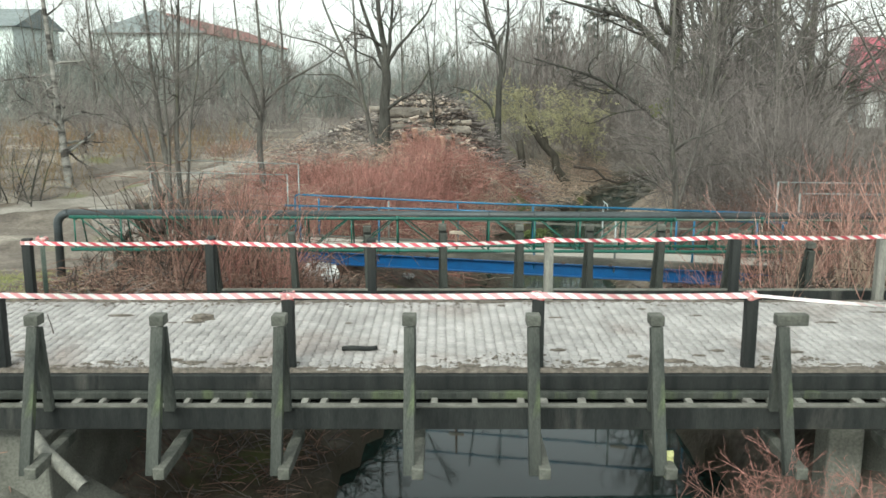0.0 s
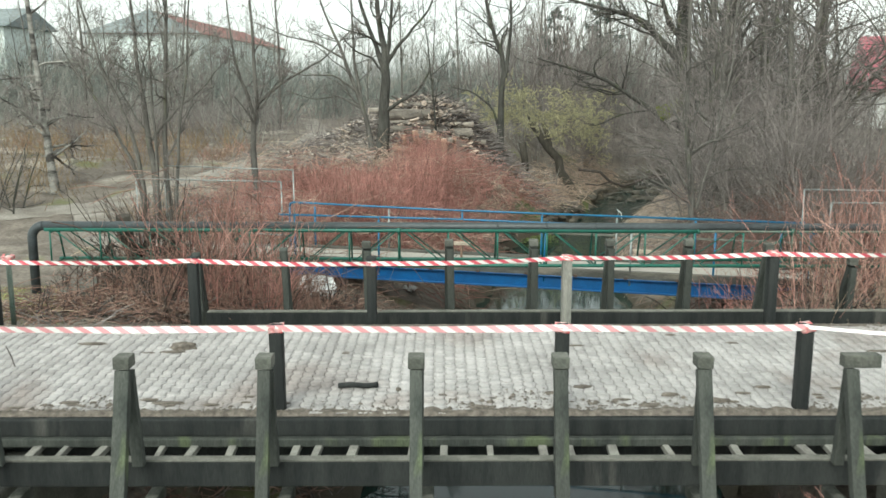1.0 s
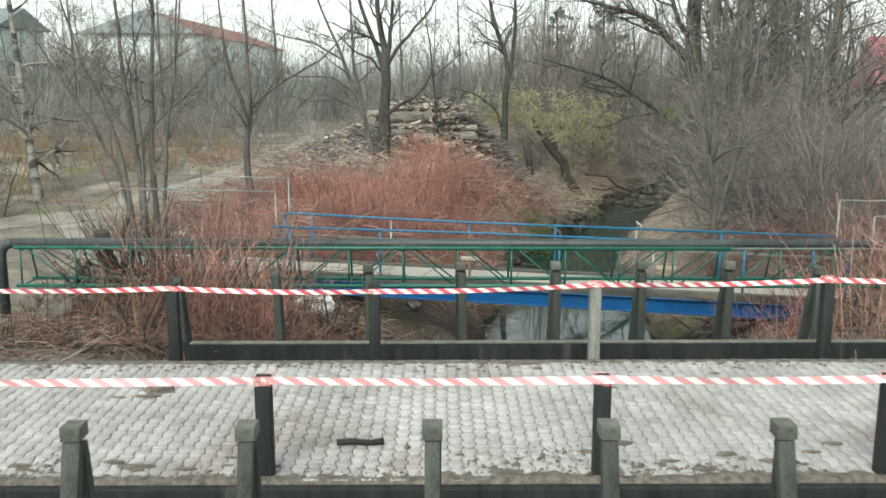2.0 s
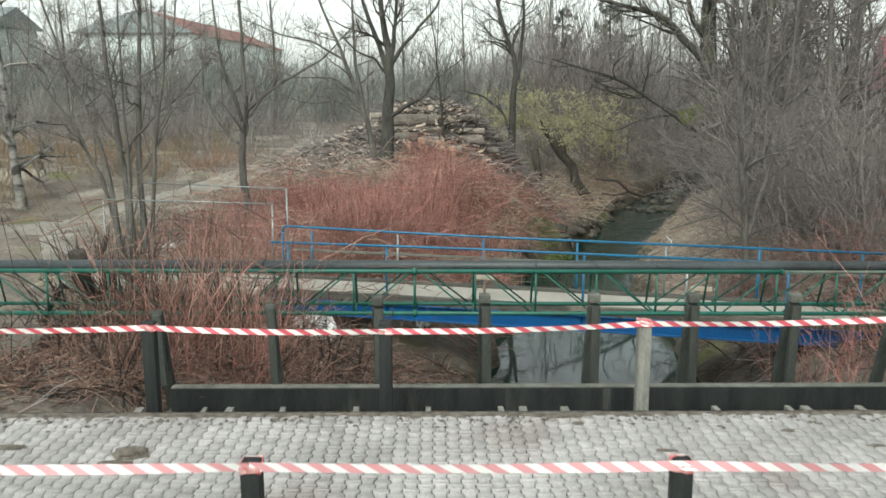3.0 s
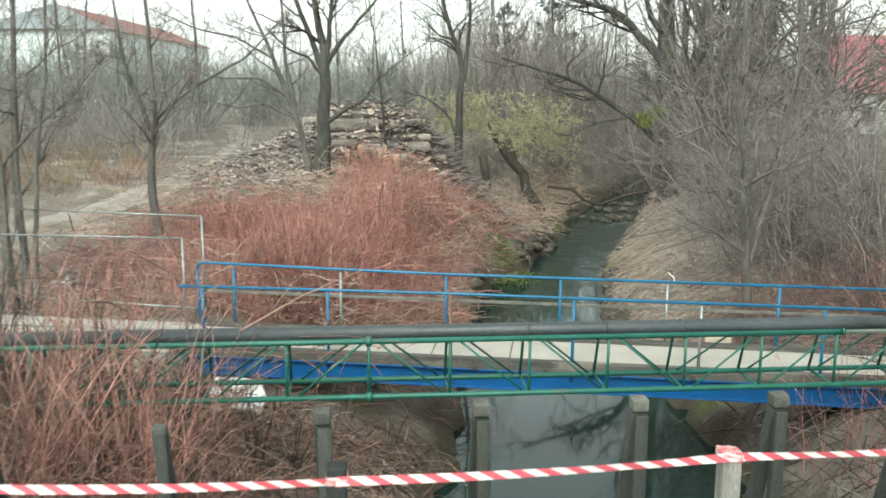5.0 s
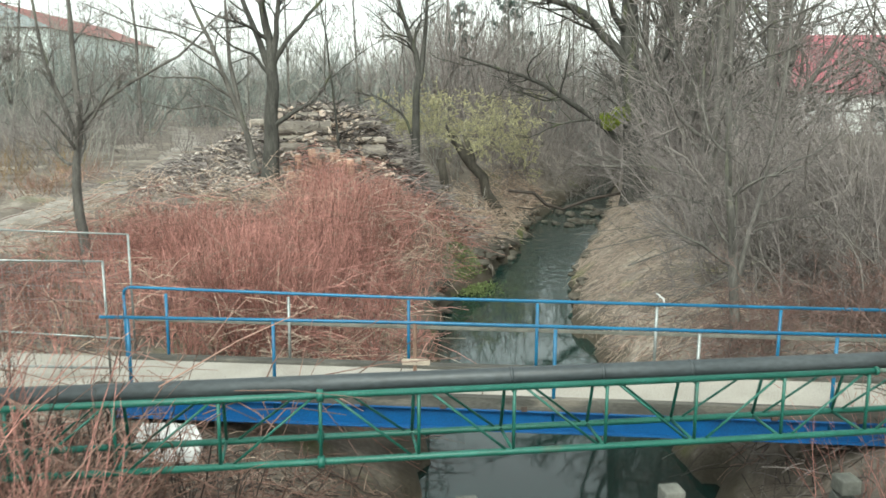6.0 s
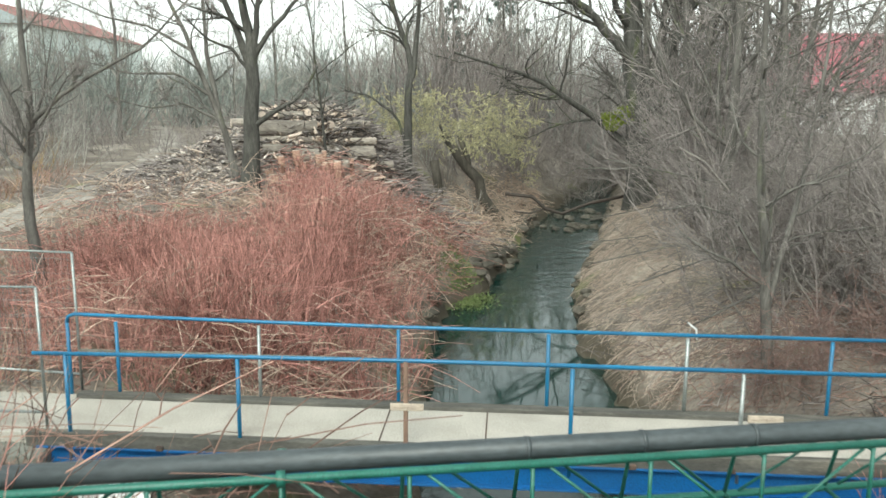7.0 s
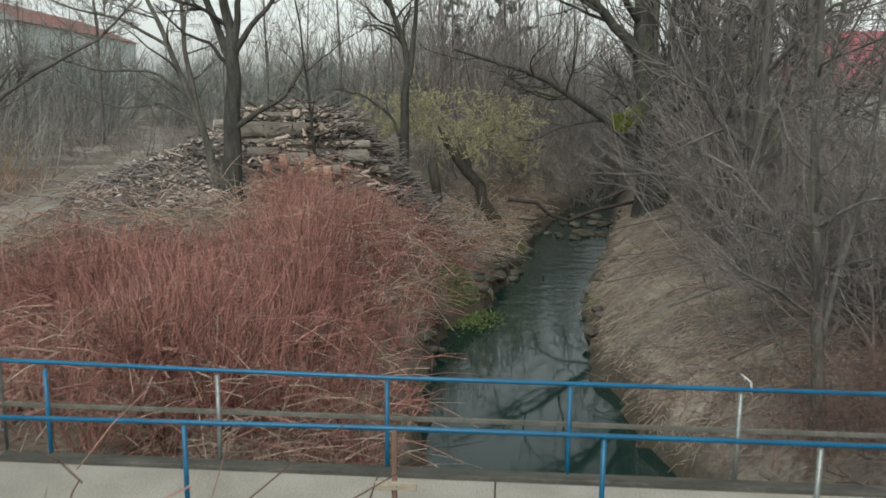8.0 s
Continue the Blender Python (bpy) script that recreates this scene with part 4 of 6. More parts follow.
thicket("knotweed_thicket", 90, ((-6.7, -5.6, 19.5, 21.2), lambda x, y: 0.9 + 0 * x), 2.6, M_TWIG_DARK, 16, "dark upright dead canes beside the pipe", r=0.016, branches=3, per=15, spread=0.25, lean=0.16)
fallen("leaning_stems", 280, ((-9.5, 0.0, 16.0, 23.2), lambda x, y: soft(left_edge(y) - x, 0.4, 1.5) * soft(x, -7.4, -6.0)), 1.6, M_STEM_BROWN, 41, "bent brown stems tangled in all directions", lift=1.9, r=0.009, spin=True)
thicket("knotweed_thicket", 210, ((-9, 0.5, 15.8, 23.5), red_near), 2.4, M_TWIG_DARK, 12, "dark wet dead stems between bridge and pipe", r=0.013, branches=3, per=5, spread=0.15)
thicket("knotweed_thicket", 800, ((5.6, 13, 15.9, 21.5), lambda x, y: soft(x - right_edge(y), 0.3, 1.4)), 2.9, M_STEM, 13, "reddish dead stems on the far bank beside the bridge", r=0.0075, branches=4, per=9, spread=0.25, lean=0.16)
thicket("knotweed_thicket", 420, ((6.0, 12, 15.9, 17.6), lambda x, y: soft(x - right_edge(y), 0.4, 1.2)), 1.3, M_STRAW, 17, "bleached upright stalks on the bank beside the bridge", r=0.009, branches=1, per=9, spread=0.2, lean=0.14)
fallen("fallen_stems", 6000, ((-10.5, 5, 25.0, 42), straw_patch), 1.05, M_STRAW, 3, "flattened straw-coloured dead stems", lift=1.2, r=0.008, spin=True)
fallen("fallen_stems", 3300, ((-9.5, 5, 25.0, 43), lambda x, y: off_deck(x, y) * soft(left_edge(y) - x, -0.1, 0.8) * soft(x, -9.5, -5.0) * np.maximum(soft(-y, -37.5, -33), soft(x, -2.5, -1.0)) * (1 - path_mask(x, y))), 1.2, M_STEM, 6, "flattened reddish dead stems", lift=1.2, r=0.009)
fallen("fallen_stems", 2600, ((-10, 1.5, 15.8, 23.5), lambda x, y: soft(left_edge(y) - x, 0.0, 0.8) * soft(x, -8.2, -6.2)), 0.8, M_STEM_BROWN, 4, "tangle of dead stems on the bank", lift=0.6, r=0.006, spin=True)
fallen("fallen_stems", 1500, ((-10, 1.5, 15.8, 23.5), lambda x, y: soft(left_edge(y) - x, 0.0, 0.8) * soft(x, -8.2, -6.2)), 0.6, M_STRAW, 7, "straw and dead stalks on the bank", lift=0.4, r=0.006, spin=True)
fallen("fallen_stems", 1500, ((-11, -4.2, 26.2, 33), lambda x, y: off_deck(x, y) * (1 - path_mask(x, y)) * soft(-x, 4.2, 5.5)), 0.6, M_TWIG, 50, "grey flattened stalks behind the fence panels", lift=0.25, r=0.007, spin=True)
fallen("fallen_twigs", 1200, ((-10, 1.5, 15.8, 23.5), lambda x, y: soft(left_edge(y) - x, 0.0, 0.8) * soft(x, -8.2, -6.2)), 0.9, M_TWIG_DARK, 9, "dark fallen twigs on the bank", lift=0.3, r=0.012)
fallen("fallen_stems", 1500, ((-8, 0.5, 9.5, 19), lambda x, y: soft(left_edge(y) - x, -0.2, 0.6)), 0.7, M_STEM_BROWN, 45, "brown dead stalks on the mud under the bridge", lift=0.25, r=0.009, spin=True)
fallen("fallen_twigs", 500, ((-8, 0.5, 9.5, 19), lambda x, y: soft(left_edge(y) - x, -0.2, 0.6)), 0.9, M_TWIG, 46, "grey twigs on the mud under the bridge", lift=0.2, r=0.011, spin=True)
# Dark twigs added here to stand for the shaded hollow under the footbridge.
fallen("fallen_twigs", 600, ((4.6, 10, 15.9, 25), lambda x, y: soft(x - right_edge(y), -0.1, 0.4)), 1.0, M_TWIG_DARK, 48, "dark twigs added to darken the shaded bank under the footbridge", lift=0.5, r=0.010, spin=True)
fallen("fallen_twigs", 1500, ((5, 14, 16, 34), lambda x, y: soft(x - right_edge(y), 0.0, 0.8)), 0.9, M_TWIG, 10, "grey fallen twigs on the bank", lift=0.5, r=0.010)
fallen("fallen_stems", 1800, ((2.5, 11, 44, 62), lambda x, y: soft(left_edge(y) - x, 0.0, 0.6) * soft(-(left_edge(y) - x), -4.5, -2.5)), 0.8, M_STRAW, 43, "flattened dead stalks on the steep bank", lift=0.6, r=0.012, spin=True)
thicket("bank_scrub", 300, ((2.5, 11, 44, 62), lambda x, y: soft(left_edge(y) - x, 0.1, 1.0) * soft(-(left_edge(y) - x), -5, -2.5)), 0.55, M_STEM_BROWN, 44, "brown dead scrub on the steep bank", r=0.013, branches=3, per=8, spread=0.3, lean=0.35)
fallen("bank_grass", 13500, ((4, 15, 28.5, 60), lambda x, y: soft(x - right_edge(y), 0.05, 0.3) * soft(-(x - right_edge(y)), -5.0, -2.8)), 0.36, M_PALE_GRASS, 5, "flattened pale dry grass on the stream bank", lift=0.2, r=0.005, spin=True)
fallen("bank_litter", 2600, ((4.5, 15, 23.5, 31), lambda x, y: soft(x - right_edge(y), 0.0, 0.5)), 0.45, M_STEM_BROWN, 49, "brown leaf and stalk litter on the bank beside the footbridge", lift=0.2, r=0.006, spin=True)

# ---------------------------------------------------------------- trees
tree("birch_tree", (-14.3, 34.0, gz(-14.3, 34)), [([(0, 0, -0.2), (-0.3, 0, 4), (-0.8, 0, 13)], 0.16, 0.04)], 11, "pale-barked bare birch tree", bark=M_BIRCH, limbs=26, first=0.15, limb_ratio=(0.10, 0.24), limb_angle=(50, 85), rise=-0.02)


def rooted(x, y, stems):
    """A place on the ground there, and stems given in world x and z as places relative to it."""
    g = gz(x, y)
    return (x, y, g), [([(px - x, py, -0.2 if pz is None else pz - g) for px, py, pz in pts], ra, rb) for pts, ra, rb in stems]


at, stems = rooted(-2.69, 39.5, [
    ([(-2.69, 0, None), (-2.6, 0, 1.5), (-2.54, 0, 2.8), (-2.43, 0, 4.3), (-2.55, 0.1, 5.0), (-2.75, 0.2, 6.2), (-2.9, 0.3, 9), (-2.8, 0.3, 12)], 0.29, 0.03),
    ([(-2.5, 0, 4.1), (-2.85, 0.1, 5.0), (-3.3, 0.2, 6.2), (-4.0, 0.3, 8.5), (-4.6, 0.3, 11.5)], 0.12, 0.03), ([(-2.42, 0, 4.3), (-2.3, -0.1, 5.2), (-2.2, -0.2, 6.3), (-1.9, -0.3, 11.5)], 0.12, 0.03),
    ([(-2.38, 0, 4.4), (-2.0, -0.1, 5.0), (-1.45, -0.2, 5.6), (-0.6, -0.2, 6.6), (0.4, -0.2, 9.0)], 0.09, 0.025), ([(-2.55, 0.1, 3.9), (-3.0, 0, 4.6), (-3.7, 0, 4.85), (-4.4, 0, 5.6)], 0.06, 0.02),
    ([(-2.5, -0.05, 2.4), (-2.1, -0.1, 2.65), (-1.13, -0.1, 3.22), (-0.6, -0.1, 4.1)], 0.1, 0.03)])
tree("bare_tree", at, stems, 12, "bare forked tree with a dark mossy trunk", limbs=7, first=0.42, limb_ratio=(0.16, 0.32), limb_angle=(22, 55), rise=0.07)
at, stems = rooted(-0.35, 43.2, [
    ([(-0.3, 0, None), (-0.2, 0, 0.9), (-0.42, 0, 1.5), (-0.46, 0, 2.4), (-0.6, 0, 3.6), (-0.74, 0, 5.2), (-0.95, 0, 6.6), (-1.1, 0, 10)], 0.06, 0.015), ([(-0.5, 0, 2.6), (0.2, 0.1, 2.9), (1.0, 0.1, 3.2)], 0.022, 0.008), ([(-0.6, 0, 3.9), (0.4, 0.1, 4.7), (1.4, 0.2, 5.4)], 0.025, 0.008)])
tree("bare_tree", at, stems, 19, "thin crooked young tree before a wood heap", limbs=6, first=0.4, limb_ratio=(0.12, 0.26), limb_angle=(30, 65))
at, stems = rooted(-3.15, 41.3, [
    ([(-3.15, 0, None), (-3.4, 0, 1.7), (-3.77, 0, 2.92), (-4.47, 0, 4.87), (-5.09, 0.1, 6.24), (-6.3, 0.2, 9.5)], 0.13, 0.03), ([(-3.55, 0, 2.2), (-3.95, 0.2, 4.3), (-4.05, 0.3, 6.5), (-4.2, 0.4, 10)], 0.09, 0.025),
    ([(-3.85, 0, 3.2), (-4.8, -0.2, 3.9), (-6.2, -0.4, 3.9), (-7.6, -0.5, 4.3)], 0.05, 0.015), ([(-3.6, 0, 2.4), (-4.6, 0.1, 3.0), (-5.8, 0.2, 2.85), (-7.0, 0.2, 3.2)], 0.045, 0.012),
    ([(-4.4, 0, 4.6), (-5.6, 0.1, 5.3), (-7.0, 0.2, 5.6), (-8.6, 0.3, 6.3)], 0.05, 0.015)])
tree("bare_tree", at, stems, 13, "slender bare tree with long level branches leaning over a dirt track", bark=M_BARK_GREY, limbs=7, first=0.22, limb_angle=(35, 75), limb_ratio=(0.18, 0.36), rise=0.02)
at, stems = rooted(-6.37, 31.4, [
    ([(-6.32, 0, None), (-6.36, 0, 0.6), (-6.45, 0, 1.56), (-6.36, 0, 2.4), (-6.22, 0, 3.1), (-6.31, 0, 4.5), (-6.33, 0.1, 5.4), (-6.5, 0.2, 9)], 0.13, 0.03), ([(-6.38, 0, 2.6), (-6.6, 0, 3.3), (-6.95, 0, 4.3), (-7.2, 0.1, 7.5)], 0.07, 0.02),
    ([(-6.25, 0, 2.9), (-5.7, 0, 3.4), (-5.0, 0, 3.86), (-3.94, 0, 4.41), (-3.1, 0, 5.3)], 0.06, 0.015)])
tree("bare_tree", at, stems, 14, "slender bare tree with a long side branch", bark=M_BARK_GREY, limbs=8, first=0.3, limb_ratio=(0.14, 0.3), limb_angle=(30, 70))
at, stems = rooted(-8.35, 27.2, [
    ([(-8.6, 0, None), (-8.85, 0, 1.5), (-9.3, 0, 3.0), (-9.8, 0, 4.2), (-10.4, 0, 6.5)], 0.075, 0.02), ([(-8.4, 0.1, None), (-8.5, 0.1, 1.5), (-8.6, 0, 2.6), (-8.75, 0, 4.0), (-8.8, 0, 5.7), (-8.9, 0, 9)], 0.11, 0.02),
    ([(-8.15, 0.2, None), (-8.12, 0.1, 2.0), (-7.95, 0, 4.2), (-7.85, 0, 5.7), (-7.8, 0, 9)], 0.09, 0.02), ([(-8.65, 0.2, None), (-9.1, 0.2, 1.3), (-9.7, 0.2, 2.6), (-10.3, 0.1, 3.6), (-11.2, 0, 5.2)], 0.06, 0.015),
    ([(-7.95, 0, None), (-7.7, 0, 2.0), (-7.35, 0, 4.0), (-7.0, 0, 7.5)], 0.06, 0.015), ([(-8.4, -0.2, None), (-8.25, -0.2, 1.4), (-8.35, -0.2, 3.5), (-8.2, -0.3, 7.0)], 0.06, 0.015), ([(-8.5, 0.1, 2.0), (-7.8, 0, 2.8), (-6.9, 0, 3.5), (-6.2, 0, 4.3)], 0.04, 0.012)])
tree("bare_tree", at, stems, 15, "clump of bare grey stems beside a track", bark=M_BARK_GREY, limbs=9, first=0.2, limb_ratio=(0.14, 0.32), limb_angle=(30, 75), rise=0.05)
at, stems = rooted(7.2, 27.0, [
    ([(7.25, 0, None), (7.2, 0, -0.5), (6.95, 0, 1.2), (6.85, 0, 2.4), (6.8, 0.1, 5.0), (6.95, 0.2, 10)], 0.115, 0.03), ([(7.15, 0, -0.3), (7.6, 0.2, 1.2), (8.1, 0.4, 3.5), (8.4, 0.6, 7.5)], 0.06, 0.015),
    ([(7.0, 0, 0.6), (6.5, 0.2, 1.4), (5.9, 0.3, 1.6), (5.2, 0.3, 1.5)], 0.03, 0.008)])
tree("bare_tree", at, stems, 18, "slim grey bare tree on the grassy stream bank", bark=M_BARK_GREY, limbs=12, first=0.2, limb_ratio=(0.12, 0.28), limb_angle=(35, 80), rise=0.03)
tree("bare_tree", (3.0, 49.0, gz(3.0, 49)), [([(0, 0, -0.2), (0, 0, 3.5), (0.2, 0, 5), (-0.8, 0, 8), (-1.5, 0, 13)], 0.2, 0.04), ([(0.2, 0, 4.4), (0.5, 0, 7), (0.3, 0.3, 13)], 0.12, 0.03), ([(-0.05, 0, 1.6), (-0.45, 0, 2.9), (-1.55, 0, 3.7), (-2.6, 0, 3.9)], 0.07, 0.02)],
     16, "bare tree with a straight grey trunk", limbs=10, first=0.35, limb_ratio=(0.16, 0.34))
tree("bare_tree", (13.4, 50.0, gz(13.4, 50)), [([(0, 0, -0.3), (-0.3, 0, 4), (-0.8, 0, 9), (-0.5, 0, 16)], 0.65, 0.2), ([(-0.2, 0, 2.0), (-2.0, 0, 3.6), (-5.0, -0.5, 5.4), (-8.5, -1, 6.4)], 0.2, 0.04),
     ([(-0.5, 0, 6), (-3, 0, 8.5), (-7, 0, 9.5)], 0.25, 0.05), ([(0, 0, 5), (1.8, 0, 8), (3.0, 0, 15)], 0.3, 0.06)],
     17, "large old bare tree with a limb hanging over the stream", limbs=11, first=0.3)

mid_kinds = [
    tree("bare_tree", (15.8, 43.0, gz(15.8, 43)), [([(0, 0, -0.3), (0.1, 0, 5), (-0.6, 0, 15)], 0.24, 0.05), ([(0.1, 0, 2.5), (1.0, 0, 6), (1.9, 0, 13)], 0.16, 0.04)], 24, "tall bare tree with dense grey twigs", limbs=11, first=0.12, rise=0.05, density=0.85, fine=0.014, bark=M_BARK_GREY, group="trees on the stream bank"),
    tree("bare_tree", (21.0, 51.0, gz(21, 51)), [([(0, 0, -0.3), (-0.4, 0, 5), (-0.2, 0, 17)], 0.28, 0.05)], 25, "tall bare tree with dense grey twigs", limbs=20, first=0.1, rise=0.05, density=0.85, fine=0.014, bark=M_BARK_GREY, group="trees on the stream bank")]
for i, (x, y, f, a) in enumerate(((16.5, 48.5, 0.95, 40), (22.5, 55.0, 1.0, 15), (17.4, 61.0, 1.0, 60), (19.6, 64.5, 1.05, 110), (18.5, 36.0, 0.85, 200), (24.5, 45.0, 1.0, 90), (21.5, 63.0, 1.0, 300), (31.0, 55.0, 1.05, 250),
                                  (12.6, 44.0, 0.75, 320), (16.5, 55.5, 1.0, 170), (23.0, 38.5, 0.9, 70), (10.4, 36.0, 0.75, 140), (11.9, 40.5, 0.8, 190))):
    copy_thing(mid_kinds[i % 2], pose(x, y, gz(x, y) - 0.1, 0, 0, a) @ Matrix.Diagonal((f, f, f * 1.25, 1)))
far_kinds = [
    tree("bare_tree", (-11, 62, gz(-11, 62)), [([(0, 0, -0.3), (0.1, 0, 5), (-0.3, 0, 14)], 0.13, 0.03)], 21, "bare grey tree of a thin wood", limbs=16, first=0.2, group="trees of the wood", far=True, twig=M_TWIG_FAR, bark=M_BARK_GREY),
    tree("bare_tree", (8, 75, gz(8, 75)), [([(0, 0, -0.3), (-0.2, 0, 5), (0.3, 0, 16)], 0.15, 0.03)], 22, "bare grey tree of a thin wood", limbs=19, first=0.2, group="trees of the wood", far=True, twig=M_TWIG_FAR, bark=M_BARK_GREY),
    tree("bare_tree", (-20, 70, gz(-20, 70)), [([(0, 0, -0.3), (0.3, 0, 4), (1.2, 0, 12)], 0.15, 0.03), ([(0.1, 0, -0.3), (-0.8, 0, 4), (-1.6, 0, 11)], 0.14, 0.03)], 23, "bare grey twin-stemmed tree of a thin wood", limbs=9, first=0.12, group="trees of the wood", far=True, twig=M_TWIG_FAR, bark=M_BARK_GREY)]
rt = random.Random(7)
for i in range(75):
    y = 52 + 110 * rt.random() ** 1.3
    x = rt.uniform(-0.62, 0.85) * y
    if (y < 64 and left_edge(y) - 2 < x < right_edge(y) + 2) or (y < 60 and -9 < x < 8) or abs(x - np.interp(y, [46, 60, 80], [-7, -8, -12])) < 2:
        continue
    f = rt.uniform(0.5, 0.95)
    copy_thing(rt.choice(far_kinds), pose(x, y, gz(x, y) - 0.1, 0, 0, rt.uniform(0, 360)) @ Matrix.Diagonal((f, f, f, 1)))


def pine(x, y, height, seed):
    rng = np.random.default_rng(seed)
    g = gz(x, y)
    e = thing("pine_tree", (x, y, g), "dark green pine rising over bare trees", "tree", "pines in the distance")
    trunk_ = np.array([[(0, 0, -0.3), (0.1, 0, height * 0.5), (-0.1, 0, height)]])
    under(new("trunk", tubes_mesh("trunk", [(trunk_, np.array([[0.2, 0.15, 0.05]]), 8)], M_BARK)), e)
    P1, R1 = sprout(rng, trunk_, np.array([[0.2, 0.15, 0.05]]), 34, (0.45, 0.98), (60, 95), (0.12, 0.24), 5, 0.12, 0.05, 0.4, 0.3)
    P2, R2 = sprout(rng, P1, R1, 9, (0.3, 1.0), (20, 70), (0.3, 0.5), 3, 0.2, 0.06, 0.6, 0.5, least=0.02)
    tagged(under(new("branchwork", tubes_mesh("branchwork", [(P1, R1, 5), (P2, R2, 3)], M_BARK_GREY)), e), kind="stuff")
    P3, R3 = sprout(rng, P2, R2, 26, (0.2, 1.0), (20, 80), (0.3, 0.55), 2, 0.2, 0.05, 1.0, 0.5, least=0.022)
    tagged(under(new("crown", tubes_mesh("crown", [(P3, R3, 3)], M_NEEDLE)), e), kind="stuff")
    return e


for x, y, h, k in ((9.6, 80, 9.0, 81), (14.2, 84, 10.5, 82)):
    pine(x, y, h, k)


def wood_floor(x, y):
    off_stream = np.maximum(soft(np.maximum(left_edge(y) - x, x - right_edge(y)), 1.5, 5), soft(y, 64, 70))
    path = soft(np.abs(x - np.interp(y, [29, 32, 38, 46, 60, 80], [-18, -12, -8.5, -7, -8, -12])), 1.6, 3.0)
    pile = 1 - soft(-np.hypot((x + 1) / 5, (y - 45) / 4.5), -1.3, -0.9)
    return off_stream * path * pile * (0.55 + 0.45 * np.clip(rough_field(x, y, 5.0), -1, 1)) * soft(y, 40, 50)


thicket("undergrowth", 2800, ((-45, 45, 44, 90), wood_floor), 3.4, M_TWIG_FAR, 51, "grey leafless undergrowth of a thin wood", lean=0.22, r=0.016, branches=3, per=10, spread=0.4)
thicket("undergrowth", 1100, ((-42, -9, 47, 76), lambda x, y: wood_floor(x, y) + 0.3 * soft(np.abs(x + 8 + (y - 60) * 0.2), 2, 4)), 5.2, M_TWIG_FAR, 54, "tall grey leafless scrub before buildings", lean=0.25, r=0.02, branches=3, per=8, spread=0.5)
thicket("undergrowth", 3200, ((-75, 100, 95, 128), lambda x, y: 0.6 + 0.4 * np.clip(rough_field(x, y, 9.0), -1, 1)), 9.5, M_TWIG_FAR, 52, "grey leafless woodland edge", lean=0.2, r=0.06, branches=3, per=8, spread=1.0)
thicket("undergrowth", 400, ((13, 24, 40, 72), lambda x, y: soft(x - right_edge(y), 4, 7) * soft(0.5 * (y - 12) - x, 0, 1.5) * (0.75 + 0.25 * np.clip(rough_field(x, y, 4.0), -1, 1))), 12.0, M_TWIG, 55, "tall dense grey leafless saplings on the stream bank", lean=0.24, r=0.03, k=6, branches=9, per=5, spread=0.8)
thicket("undergrowth", 2600, ((-52, -11, 66, 92), lambda x, y: soft(np.abs(x + 8 + (y - 60) * 0.2), 1.5, 3) * (0.7 + 0.3 * np.clip(rough_field(x, y, 4.0), -1, 1))), 8.6, M_TWIG_HAZE, 57, "leafless thicket tinted haze grey-green before a long building", lean=0.35, r=0.045, k=4, branches=5, per=6, spread=0.7)
thicket("undergrowth", 150, ((23, 42, 52, 76), lambda x, y: 0.85 + 0 * x), 9.5, M_TWIG, 59, "tall grey leafless scrub before a red-roofed house", lean=0.24, r=0.03, k=6, branches=9, per=5, spread=1.0)
thicket("undergrowth", 1500, ((-13, 34, 78, 96), lambda x, y: 0.7 + 0.3 * np.clip(rough_field(x, y, 7.0), -1, 1)), 8.0, M_TWIG_HAZE, 85, "dense leafless wood in the distance, tinted haze grey-green", lean=0.3, r=0.045, k=4, branches=5, per=6, spread=0.8)
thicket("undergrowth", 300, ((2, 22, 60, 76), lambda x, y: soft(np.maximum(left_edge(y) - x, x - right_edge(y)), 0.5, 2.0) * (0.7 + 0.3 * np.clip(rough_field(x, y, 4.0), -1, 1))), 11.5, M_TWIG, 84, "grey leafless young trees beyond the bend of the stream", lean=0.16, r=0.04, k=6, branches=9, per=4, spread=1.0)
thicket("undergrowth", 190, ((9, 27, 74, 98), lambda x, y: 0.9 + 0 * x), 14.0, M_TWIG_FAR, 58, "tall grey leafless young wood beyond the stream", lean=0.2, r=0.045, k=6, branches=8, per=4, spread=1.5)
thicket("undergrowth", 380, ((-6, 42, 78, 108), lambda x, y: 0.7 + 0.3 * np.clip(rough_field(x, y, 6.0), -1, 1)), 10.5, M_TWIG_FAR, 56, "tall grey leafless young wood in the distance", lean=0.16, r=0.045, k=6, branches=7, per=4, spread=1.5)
thicket("undergrowth", 1700, ((-26, -8.5, 29, 47), lambda x, y: soft(np.abs(x - np.interp(y, [24, 29, 32, 38, 46], [-34, -18, -12, -8.5, -7])), 1.6, 3.0) * (0.5 + 0.5 * np.clip(rough_field(x, y, 3.0), -1, 1))), 2.3, M_MUSTARD, 53,
        "mustard-brown dry undergrowth beside a track", lean=0.25, r=0.010, branches=3, per=10, spread=0.3)

thicket("bank_saplings", 330, ((7, 24, 26, 47), lambda x, y: soft(x - right_edge(y), 2.3, 3.8) * soft(-(x - right_edge(y)), -10, -6)), 6.0, M_TWIG, 47, "tall grey leafless saplings crowding the stream bank", lean=0.26, r=0.017, k=6, branches=13, per=4, spread=0.35)

